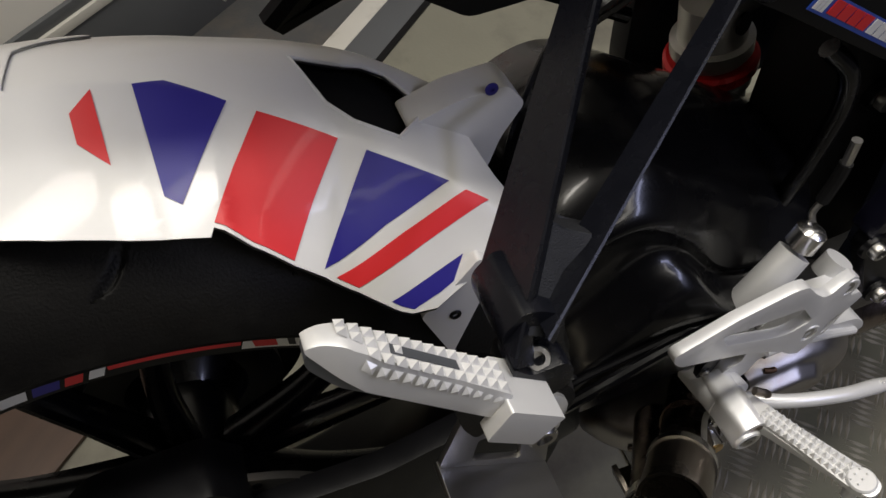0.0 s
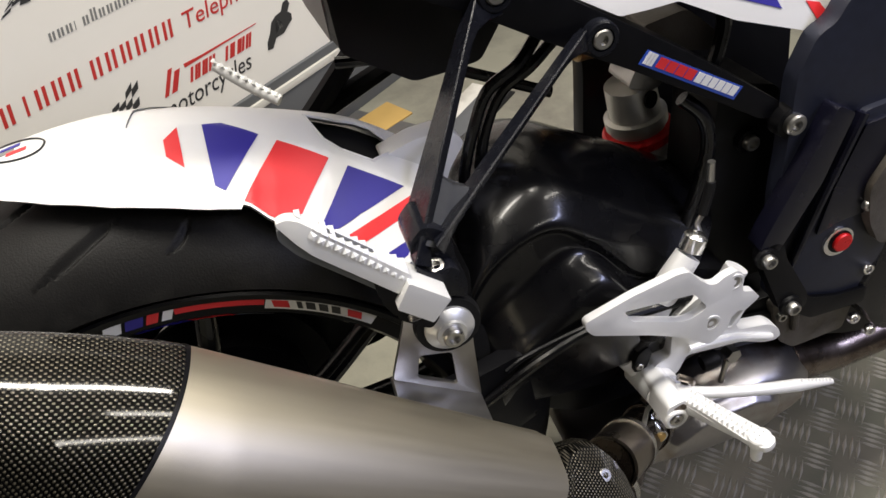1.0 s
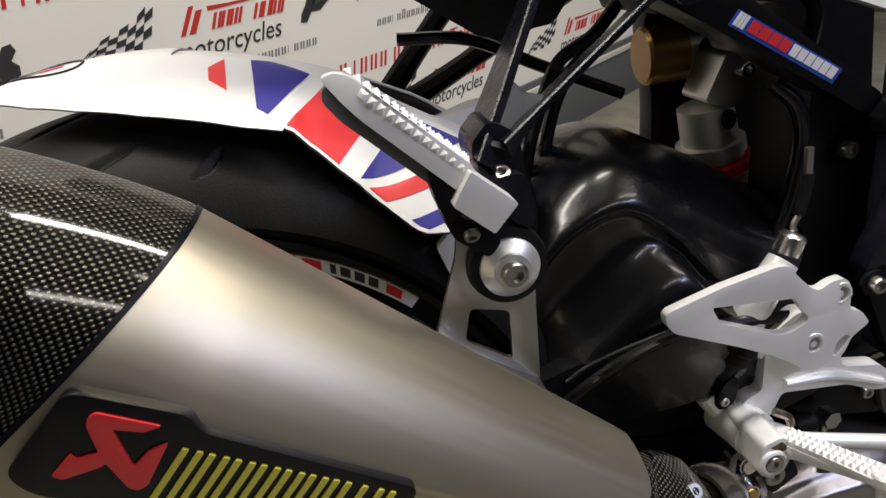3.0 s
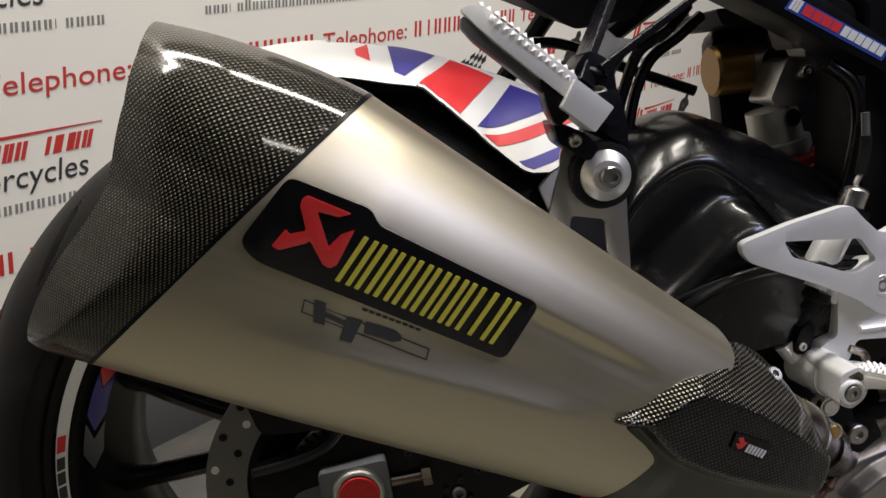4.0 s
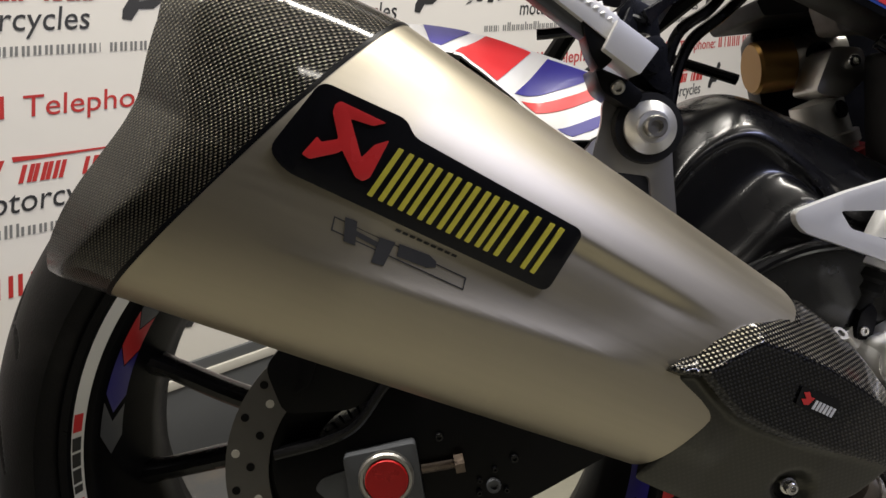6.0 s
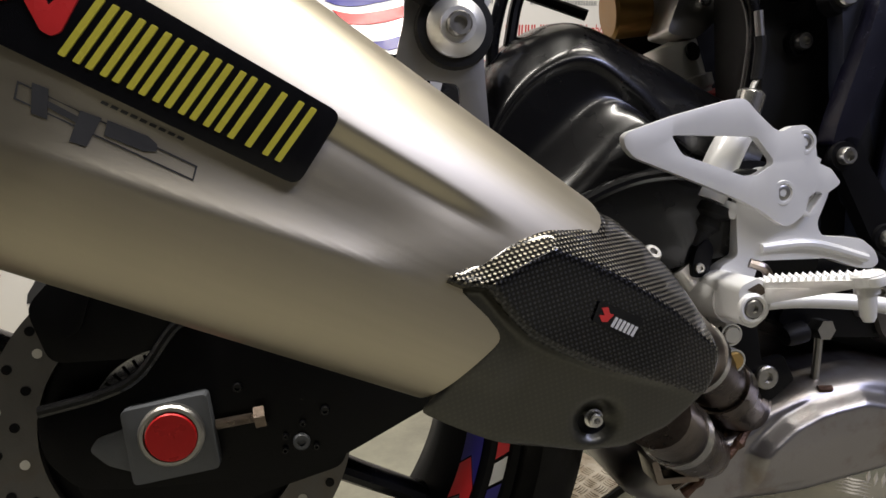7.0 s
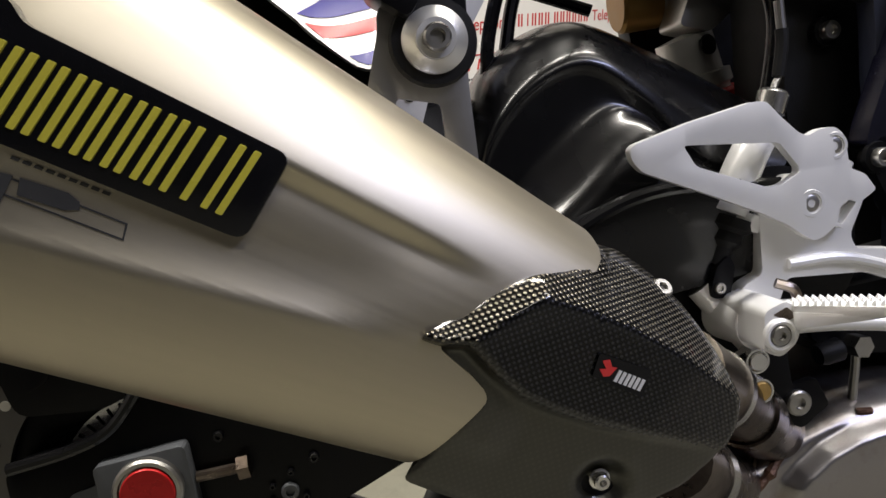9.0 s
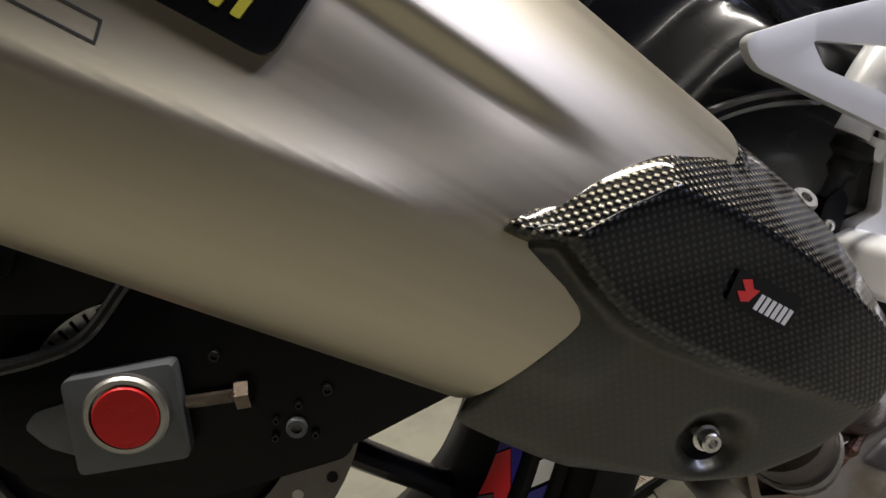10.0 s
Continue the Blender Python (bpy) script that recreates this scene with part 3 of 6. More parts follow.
screw(cover, on_can(0.2850, 0.0735, -0.2180), (0.30, -0.70, 0.65), 0.0046, STEEL, "bright flange screw", 0.003, 0.45, "screw")


# -- rear wheel: tyre, rim, disc, about the hub
HUB = Vector((0, 0, 0.32))


def tyre_r(y):
    return 0.225 + 0.076 * math.sqrt(max(0, 1 - (y / 0.0955) ** 2))


SLASHES = (((84.4, -0.058), (96.5, -0.0785), 0.0042), ((102.7, -0.041), (111.5, -0.061), 0.0036), (((90.0), -0.006), (101.0, -0.036), 0.0034), ((111.0, -0.066), (114.5, -0.080), 0.0026))


def groove(a, y):
    """Depth of the tread pattern at angle a and side place y: long tapered slashes, ten times round."""
    depth = 0.0
    deg = math.degrees(a) + (18 if y > 0 else 0)
    v = -abs(y) * 1.3
    for (a0, y0), (a1, y1), half in SLASHES:
        for turn in (-36, 0, 36):
            u = ((deg - 84.0) % 36 + 84.0 + turn) * 0.0052
            bx, by = (a1 - a0) * 0.0052, (y1 - y0) * 1.3
            px, py = u - a0 * 0.0052, v - y0 * 1.3
            t = (px * bx + py * by) / (bx * bx + by * by)
            if -0.1 < t < 1.1:
                bend = 0.003 * math.sin(math.pi * max(0, min(1, t)))
                d = abs(px * by - py * bx) / math.hypot(bx, by) if bend == 0 else abs((px * by - py * bx) / math.hypot(bx, by) - bend)
                w = half * min(1, 7 * max(0.02, t + 0.02), 2.2 * max(0.02, 1.02 - t))
                if d < w:
                    depth = max(depth, 0.0042 * (1 - (d / w) ** 2))
    return depth


def wheel_point(a, r, y):
    return Vector((r * math.cos(a), y, 0.32 + r * math.sin(a)))


rows = []
NA = 1300
for i in range(NA + 1):
    a = math.tau * i / NA
    side = [(0.2235, -0.069), (0.2285, -0.077), (0.236, -0.084), (0.243, -0.0875), (0.244, -0.0889), (0.246, -0.0889), (0.247, -0.0893)]
    row = [wheel_point(a, r, y) for r, y in side]
    for k in range(11, 150):
        y = -0.0955 * math.cos(math.pi * k / 160)
        row.append(wheel_point(a, tyre_r(y) - groove(a, y), y))
    row += [wheel_point(a, r, -y) for r, y in side[::-1]]
    rows.append(row)
bm, _ = grid_mesh(rows)
bmesh.ops.remove_doubles(bm, verts=bm.verts[:], dist=1e-6)
bmesh.ops.recalc_face_normals(bm, faces=bm.faces[:])
wheel = part("rear_wheel_tyre", bm, RUBBER, bike, "worn black sport tyre with swept tread grooves", 75)

rim_prof = [(-0.0815, 0.2310), (-0.0830, 0.2290), (-0.0815, 0.2240), (-0.0775, 0.2215), (-0.0765, 0.2095), (-0.070, 0.2040), (-0.045, 0.1985), (-0.02, 0.186), (0.02, 0.186), (0.045, 0.1985), (0.070, 0.204), (0.0765, 0.2095), (0.0775, 0.2215), (0.083, 0.229), (0.0815, 0.231), (0.076, 0.2225), (0.03, 0.205), (-0.03, 0.205), (-0.076, 0.2225)]
rim = part("rim", lathe(rim_prof, HUB, (0, 1, 0), 120), BLACK_METAL, bike, "gloss black wheel rim with coloured decals")
part("hub", lathe([(-0.062, 0.0), (-0.062, 0.045), (-0.04, 0.05), (-0.03, 0.036), (0.03, 0.036), (0.05, 0.05), (0.062, 0.045), (0.062, 0.0)], HUB, (0, 1, 0), 40, False), BLACK_GLOSS, bike)
for k in range(5):
    for d in (-0.236, 0.236):
        a0, a1 = math.tau * (k + 0.257) / 5 + d * 0.65, math.tau * (k + 0.257) / 5 + d
        pts = [wheel_point(a0, 0.04, -0.02), wheel_point((a0 + a1) / 2, 0.11, -0.024), wheel_point(a1, 0.175, -0.022), wheel_point(a1, 0.2, -0.018)]
        part("spoke", tube(pts, [0.012, 0.0095, 0.0085, 0.012], 12, 6, 1.35), BLACK_GLOSS, rim)


def rim_decal(a0, a1, r0, r1, y0, y1, mat, name="rim_decal", label="", slant=0.0, chevron=0.0):
    n = max(3, int(abs(a1 - a0) / 1.5))
    rows = []
    for i in range(n + 1):
        a = radians(a0 + (a1 - a0) * i / n)
        rows.append([wheel_point(a + radians(slant * u + chevron * (1 - abs(2 * u - 1))), r0 + (r1 - r0) * u, y0 + (y1 - y0) * u) for u in (0, 0.5, 1)])
    bm, _ = grid_mesh(rows)
    bmesh.ops.recalc_face_normals(bm, faces=bm.faces[:])
    back = bmesh.ops.extrude_face_region(bm, geom=bm.faces[:])
    bmesh.ops.translate(bm, vec=(0, -0.0004, 0), verts=[v for v in back["geom"] if isinstance(v, bmesh.types.BMVert)])
    bmesh.ops.recalc_face_normals(bm, faces=bm.faces[:])
    return part(name, bm, mat, rim, label)


BAND = (0.2138, 0.2228, -0.0779, -0.0783)
rim_decal(42.5, 64.2, *BAND, WHITE_VINYL, label="white rim decal with red and black bars")
for a0, a1, m in ((45.0, 48.0, RED_VINYL), (49.5, 51.3, INK_BLACK), (52.0, 53.8, INK_BLACK), (54.5, 56.3, INK_BLACK), (57.0, 58.0, INK_BLACK), (59.5, 62.5, RED_VINYL)):
    rim_decal(a0, a1, 0.2155, 0.2212, -0.0784, -0.0787, m, "decal_bar", slant=0.7)
NARROW = (BAND[0] + 0.36 * (BAND[1] - BAND[0]), BAND[1], BAND[2] + 0.36 * (BAND[3] - BAND[2]), BAND[3])
rim_decal(64.4, 80.0, *NARROW, RED_VINYL)
rim_decal(80.8, 82.6, *BAND, WHITE_VINYL, slant=-1)
rim_decal(83.3, 85.4, *BAND, RED_VINYL, slant=-1)
rim_decal(86.0, 89.2, *BAND, BLUE_VINYL, slant=-1)
rim_decal(89.9, 93.2, *BAND, WHITE_VINYL, slant=-1)
rim_decal(94.0, 118.0, *NARROW, RED_VINYL)
rim_decal(126.0, 179.6, *BAND, WHITE_VINYL, label="white rim decal with red and black bars")
for a0, a1, m in ((157.0, 160.5, RED_VINYL), (161.6, 164.2, INK_BLACK), (164.7, 167.3, INK_BLACK), (167.8, 170.4, INK_BLACK), (170.9, 172.3, INK_BLACK), (173.6, 177.4, RED_VINYL)):
    rim_decal(a0, a1, 0.2155, 0.2212, -0.0784, -0.0787, m, "decal_bar", slant=0.7)
rim_decal(180.4, 205.0, *NARROW, RED_VINYL)
rim_decal(337.5, 343.0, *BAND, RED_VINYL, slant=2)
rim_decal(332.2, 336.6, *BAND, WHITE_VINYL, slant=2)
rim_decal(328.2, 331.4, *BAND, BLUE_VINYL, slant=2)
rim_decal(325.2, 327.4, *BAND, RED_VINYL, slant=2)
rim_decal(322.0, 324.4, *BAND, WHITE_VINYL, slant=2)
WELL = (0.2050, 0.1985, -0.0722, -0.0480)
for a0 in (127, 315, 62):
    for off, span, m in ((0, 7, ALU_DARK), (7.5, 8, RED_VINYL), (16, 10, BLUE_VINYL), (28, 7, ALU_DARK)):
        rim_decal(a0 + off, a0 + off + span, WELL[0] - 0.0004, WELL[1] - 0.0004, WELL[2], WELL[3], m, "well_decal", slant=2.0, chevron=4.0)

# brake disc with two rows of holes, carrier and sensor ring
DY = -0.090


def disc_ring(r0, r1, y, t):
    return lathe([(y, r0), (y, r1), (y - t, r1), (y - t, r0)], HUB, (0, 1, 0), 90)


disc = part("brake_disc", disc_ring(0.080, 0.110, DY, 0.005), DISC, bike, "drilled steel brake disc")
for k in range(48):
    a = math.tau * (k + 0.3 * (k % 2)) / 48
    r = 0.1035 if k % 2 else 0.0925 - 0.003 * (k % 4 == 0)
    c = wheel_point(a, r, DY - 0.0051)
    part("hole", lathe([(0.0, 0), (0.0, 0.0030), (0.0004, 0.0030), (0.0004, 0)], c, RIGHT, 12, False), BLACK_METAL if k % 3 else TRIM_WHITE, disc)
carrier = part("disc_carrier", lathe([(-0.088, 0.05), (-0.088, 0.082), (-0.084, 0.082), (-0.078, 0.05)], HUB, (0, 1, 0), 40), BLACK_METAL, bike)
part("sensor_ring", lathe([(-0.094, 0.042), (-0.094, 0.052), (-0.092, 0.052), (-0.092, 0.042)], HUB, (0, 1, 0), 60), BRIGHT, bike, "bright slotted speed sensor ring")
for k in range(44):
    a = math.tau * k / 44
    part("slot", tube([wheel_point(a, 0.044, -0.0943), wheel_point(a, 0.0505, -0.0943)], 0.0009, 4, 1, 1, False), BLACK_METAL, bike)

# brake calliper behind the swingarm end
part("brake_calliper", soften(slab(rounded([(-0.055, 0.38), (-0.06, 0.415), (-0.02, 0.445), (0.045, 0.44), (0.06, 0.41), (0.03, 0.385), (-0.01, 0.372)], 0.008), -0.072, -0.108, (), 0.004), 0, 1), BLACK_METAL, bike, "black rear brake calliper")
part("brake_pad_spring", slab(rounded([(-0.045, 0.392), (-0.03, 0.418), (-0.018, 0.424), (-0.033, 0.396)], 0.003), -0.1085, -0.1105, (), 0.0005), BLACK_METAL, bike)

# -- swingarm: end piece, beam and the arched brace
end_out = rounded([(-0.070, 0.3535), (-0.032, 0.3555), (-0.010, 0.3610), (0.015, 0.3835), (0.060, 0.396), (0.130, 0.386), (0.26, 0.41), (0.26, 0.335), (0.200, 0.312), (0.147, 0.2965), (0.1023, 0.2829), (0.0649, 0.2762), (0.025, 0.2850), (-0.030, 0.2945), (-0.058, 0.302), (-0.072, 0.325)], 0.008, 4)
arm = part("swingarm_end", slab(end_out, -0.094, -0.110, (), 0.004), BLACK_METAL, bike, "black swingarm end around the axle")
part("swingarm_rib", tube([(-0.067, -0.1105, 0.3538), (-0.032, -0.111, 0.3555), (-0.008, -0.111, 0.3622), (0.0165, -0.1105, 0.3845), (0.03, -0.1095, 0.390)], 0.0035, 10, 6), BLACK_GLOSS, arm)
for x, z, r in ((0.0748, 0.2978, 0.0052), (0.0928, 0.3138, 0.003), (0.078, 0.309, 0.002), (0.064, 0.295, 0.002), (0.083, 0.2925, 0.002), (0.045, 0.341, 0.003), (0.066, 0.3035, 0.0018)):
    screw(arm, (x, -0.110, z), RIGHT, r, BLACK_GLOSS if r < 0.005 else ALU_DARK, "", 0.003)
part("swingarm_flange", slab(rounded([(-0.068, 0.330), (0.06, 0.330), (0.110, 0.296), (0.095, 0.270), (0.03, 0.264), (-0.03, 0.268), (-0.062, 0.290)], 0.006), -0.050, -0.0965, (), 0.003), BLACK_METAL, arm)
plate = part("axle_plate", slab(rounded([(-0.0210, 0.3455), (0.0285, 0.3445), (0.0262, 0.2978), (-0.0240, 0.2998)], 0.0035, 3), -0.109, -0.121, (), 0.0012), ALU_DARK, bike, "grey square axle adjuster plate")
part("axle_nut_ring", lathe([(0, 0), (0, 0.0188), (0.004, 0.0188), (0.0055, 0.0175), (0.0055, 0.0155), (0.003, 0.0150), (0.003, 0)], (0.0045, -0.121, 0.3255), RIGHT, 40, False), STEEL, plate, "bright axle ring")
part("axle_cap", lathe([(0, 0), (0, 0.0146), (0.0026, 0.0146), (0.0034, 0.0139), (0.0035, 0)], (0.0048, -0.1240, 0.3250), RIGHT, 40, False), RED_ANOD, plate, "red anodised axle cap")
adj = part("chain_adjuster", tube([(0.0285, -0.1145, 0.3226), (0.0520, -0.1145, 0.3212)], 0.0032, 10, 1, 1, False), PIPE_DARK, bike, "rusty chain adjuster bolt")
part("bolt_head", lathe([(0, 0), (0, 0.0072), (0.0065, 0.0072), (0.0065, 0)], (0.0515, -0.1145, 0.3211), (1, 0, -0.03), 6, False), PIPE_DARK, adj)
part("swingarm_slot", slab(rounded([(-0.046, 0.324), (-0.040, 0.3305), (-0.021, 0.333), (-0.022, 0.303), (-0.038, 0.3125)], 0.003), -0.109, -0.1115, (), 0.0005), ALU_DARK, arm)

# the arched brace: a sculpted skin that runs from its crown in towards a middle, with parallel creases
ARCH = [
    (0.080, [(0.236, 0.395), (0.240, 0.450), (0.270, 0.492), (0.322, 0.506), (0.380, 0.470), (0.432, 0.430), (0.470, 0.405)]),
    (0.030, [(0.228, 0.400), (0.232, 0.460), (0.263, 0.512), (0.319, 0.528), (0.375, 0.497), (0.430, 0.458), (0.470, 0.428)]),
    (-0.012, [(0.226, 0.400), (0.230, 0.462), (0.262, 0.515), (0.318, 0.532), (0.376, 0.501), (0.430, 0.461), (0.470, 0.430)]),
    (-0.058, [(0.226, 0.398), (0.229, 0.458), (0.261, 0.506), (0.313, 0.523), (0.363, 0.490), (0.408, 0.450), (0.452, 0.424)]),
    (-0.080, [(0.226, 0.396), (0.229, 0.453), (0.261, 0.493), (0.308, 0.507), (0.347, 0.478), (0.384, 0.436), (0.430, 0.412)]),
    (-0.0865, [(0.226, 0.394), (0.230, 0.449), (0.262, 0.486), (0.306, 0.498), (0.340, 0.470), (0.372, 0.426), (0.420, 0.404)]),
    (-0.0845, [(0.227, 0.391), (0.232, 0.443), (0.264, 0.478), (0.305, 0.489), (0.337, 0.463), (0.369, 0.421), (0.420, 0.400)]),
    (-0.0850, [(0.230, 0.385), (0.241, 0.425), (0.271, 0.450), (0.310, 0.468), (0.338, 0.456), (0.367, 0.418), (0.420, 0.398)]),
    (-0.0985, [(0.232, 0.380), (0.251, 0.410), (0.282, 0.431), (0.316, 0.452), (0.339, 0.449), (0.367, 0.413), (0.420, 0.395)]),
    (-0.1080, [(0.233, 0.375), (0.253, 0.402), (0.284, 0.420), (0.317, 0.439), (0.341, 0.437), (0.369, 0.408), (0.420, 0.390)]),
    (-0.1110, [(0.234, 0.365), (0.256, 0.390), (0.288, 0.403), (0.318, 0.413), (0.345, 0.410), (0.375, 0.398), (0.420, 0.383)]),
    (-0.1060, [(0.235, 0.345), (0.258, 0.350), (0.290, 0.350), (0.320, 0.350), (0.350, 0.350), (0.380, 0.350), (0.420, 0.350)]),
]
lines = [smooth_line([(x, y, z) for x, z in pts], 9) for y, pts in ARCH]
rows = [list(q) for q in zip(*[smooth_line([ln[i] for ln in lines], 5) for i in range(len(lines[0]))])]
bm, _ = grid_mesh(rows)
bmesh.ops.recalc_face_normals(bm, faces=bm.faces[:])
part("swingarm_arch", bm, BLACK_GLOSS, bike, "gloss black sculpted swingarm arch", 70)
part("swingarm_core", slab(rounded([(0.245, 0.42), (0.25, 0.49), (0.29, 0.50), (0.40, 0.44), (0.43, 0.36), (0.30, 0.34)], 0.02), 0.085, -0.06, (), 0.01), BLACK_METAL, bike)
part("swingarm_pivot_block", slab(rounded([(0.225, 0.40), (0.42, 0.41), (0.465, 0.375), (0.455, 0.315), (0.40, 0.300), (0.30, 0.318), (0.225, 0.335)], 0.018), 0.085, -0.088, (), 0.012), BLACK_METAL, bike)
part("swingarm_weld", tube([(0.243, -0.1105, 0.398), (0.258, -0.1105, 0.405), (0.284, -0.1115, 0.411), (0.313, -0.1115, 0.414), (0.345, -0.108, 0.412)], 0.0022, 8, 8), BLACK_METAL, bike, "black weld bead")
# left arm of the swingarm with sprocket and chain
part("swingarm_left", slab(rounded([(-0.075, 0.345), (0.06, 0.40), (0.26, 0.43), (0.30, 0.36), (0.15, 0.285), (-0.05, 0.285)], 0.015), 0.098, 0.130, (), 0.006), BLACK_METAL, bike, "black left arm of the swingarm")
part("sprocket", lathe([(0.075, 0.05), (0.075, 0.098), (0.081, 0.098), (0.081, 0.05)], HUB, (0, 1, 0), 84), BLACK_METAL, bike, "dark rear chain sprocket")
part("sprocket_carrier", lathe([(0.045, 0.0), (0.045, 0.075), (0.074, 0.072), (0.074, 0.0)], HUB, (0, 1, 0), 40, False), BLACK_METAL, bike)
part("chain", tube([(0.0, 0.078, 0.420), (0.15, 0.078, 0.405), (0.35, 0.078, 0.385)], 0.0085, 8, 6, 0.8), BLACK_PLASTIC, bike, "dark greasy drive chain")
part("chain_guard", slab(rounded([(-0.09, 0.40), (-0.02, 0.455), (0.14, 0.46), (0.30, 0.44), (0.30, 0.42), (0.14, 0.43), (0.0, 0.43), (-0.07, 0.385)], 0.008), 0.092, 0.097, (), 0.001), BLACK_PLASTIC, bike, "black plastic chain guard")
part("brake_line", tube([(0.22, -0.113, 0.375), (0.27, -0.119, 0.405), (0.32, -0.117, 0.415), (0.38, -0.112, 0.405), (0.44, -0.105, 0.39)], 0.0042, 10, 8), BLACK_GLOSS, bike, "braided black brake line")

# -- hugger: a shell over the tyre, in (angle, y)


def hug(a, y, off=0.0):
    """The hugger's skin: a nearly flat top, a crease that moves outwards to the front, and a sloping side."""
    crease = float(np.interp(a, [40, 44, 48.4, 55, 57.3, 64, 66, 72, 75, 84], [-0.086, -0.0765, -0.0645, -0.0475, -0.0425, -0.032, -0.027, -0.017, -0.016, -0.012]))
    r = float(np.interp(a, [44, 50, 57, 65, 72, 84], [0.320, 0.320, 0.3195, 0.3215, 0.3235, 0.326]))
    slope = float(np.interp(a, [46, 50, 58, 67], [1.55, 1.45, 0.9, 0.48]))
    d, e = crease - y, y - 0.012 - 0.009 * math.exp(-(((a - 54) / 7) ** 2))
    bend = math.hypot(d, 0.0015)
    r += 0.1 * (bend - d) / 2 - slope * (bend + d) / 2 - 0.66 * (e + math.hypot(e, 0.01)) / 2
    return wheel_point(radians(a), r + off, y)


def hug_patch(outline, off, thick, mat, name, parent, label="", cuts=3, holes=(), bevel=0.0):
    """A piece of shell whose outline is given in (angle, y)."""
    bm = slab([(a * 0.01, y * 2) for a, y in outline], 0, 1, [[(a * 0.01, y * 2) for a, y in h] for h in holes], 0)
    for _ in range(cuts):
        long = [e for e in bm.edges if e.calc_length() > 0.011 and abs(e.verts[0].co.y - e.verts[1].co.y) < 0.5]
        if not long:
            break
        bmesh.ops.subdivide_edges(bm, edges=long, cuts=1)
        bmesh.ops.triangulate(bm, faces=[f for f in bm.faces if len(f.verts) > 4])
    normals, outer = [], []
    for v in bm.verts:
        a, y, d = v.co.x * 100, v.co.z / 2, v.co.y
        v.co = hug(a, y, off + thick * d)
        e, f = hug(a + 0.2, y) - hug(a - 0.2, y), hug(a, y + 0.0004) - hug(a, y - 0.0004)
        out = e.cross(f).normalized()
        outer.append(d > 0.5)
        normals.append(tuple(out if (out.dot(v.co - HUB) > 0) == (d > 0.5) else -out))
    bmesh.ops.recalc_face_normals(bm, faces=bm.faces[:])
    bm.normal_update()
    bm.verts.index_update()
    if sum(f.normal.dot(f.calc_center_median() - HUB) for f in bm.faces if all(outer[v.index] for v in f.verts)) < 0:
        bmesh.ops.reverse_faces(bm, faces=bm.faces[:])
    ob = part(name, bm, mat, parent, label, 50)
    ob.data.normals_split_custom_set_from_vertices(normals)
    return ob


hole = rounded([(59.8, 0.0079), (57.4, 0.0078), (55.0, 0.0077), (53.2, 0.0100), (51.0, 0.0070), (48.9, -0.0068), (48.6, -0.0180), (49.2, -0.0247), (51.9, -0.0421), (55.8, -0.0347), (57.8, -0.0244)], 0.0015, 2)
body = [(84.0, 0.0), (83.6, -0.010), (80.2, -0.0166), (77.6, -0.0358), (74.3, -0.0520), (71.1, -0.0660), (67.8, -0.0785), (64.9, -0.0846), (61.5, -0.0886), (57.3, -0.0912), (54.6, -0.0930), (51.1, -0.0972), (48.6, -0.1005), (46.4, -0.1010), (44.4, -0.0960), (43.4, -0.0900), (42.4, -0.0780), (41.6, -0.0640), (42.6, -0.0530), (43.6, -0.0330), (44.4, -0.0150), (45.0, 0.0), (45.0, 0.05), (50.0, 0.075), (60.0, 0.076), (70.0, 0.070), (82.0, 0.05)]
hugger = hug_patch(body, 0.0, 0.003, WHITE, "hugger", bike, "white plastic tyre hugger with Union flag decals", 6, [hole])
tail = [(100.2, -0.0180), (99.6, 0.0), (98.0, 0.030), (88, 0.050), (76, 0.060), (75.0, 0.040), (80.0, 0.010), (80.6, -0.0150), (77.6, -0.0365), (74.3, -0.0518), (71.1, -0.0660), (67.9, -0.0800), (68.2, -0.0836), (73.9, -0.0800), (79.0, -0.0750), (83.0, -0.0700), (89.9, -0.0561), (95.1, -0.0412), (99.4, -0.0240)]
hug_patch(rounded(tail, 0.004, 2), 0.0031, 0.0016, WHITE, "hugger_tail", bike, "white hugger extension lapped over the hugger", 6)
# black sheet added behind the opening so that its inside looks dark
hug_patch([(66, -0.045), (44, -0.045), (44, 0.070), (66, 0.070)], -0.008, 0.002, BLACK_PLASTIC, "opening_backing", hugger, "black sheet darkening the inside behind the hugger opening", 4)
# raised rim round the opening and the mounting tab
part("hole_rim", tube([hug(a, y, 0.0026) for a, y in hole + hole[:1]], 0.0012, 8, 3), WHITE, hugger)
part("mount_tab", slab(rounded([(0.205, 0.566), (0.232, 0.5715), (0.2605, 0.5705), (0.2690, 0.5560), (0.2536, 0.5385), (0.2440, 0.520), (0.226, 0.530)], 0.004), -0.006, -0.028, (), 0.002), WHITE, hugger)
screw(hugger, (0.2515, -0.028, 0.572), RIGHT, 0.0035, BLUE_VINYL, "blue rubber plug", 0.001, 0.3)
part("lower_mount", slab(rounded([(0.1905, 0.4650), (0.2108, 0.5035), (0.2190, 0.5300), (0.2140, 0.5370), (0.1990, 0.5230), (0.1800, 0.5080)], 0.003), -0.090, -0.0965, (), 0.002), WHITE, hugger)
screw(hugger, (0.1969, -0.0957, 0.5006), RIGHT, 0.0032, BLACK_METAL, "", 0.002)

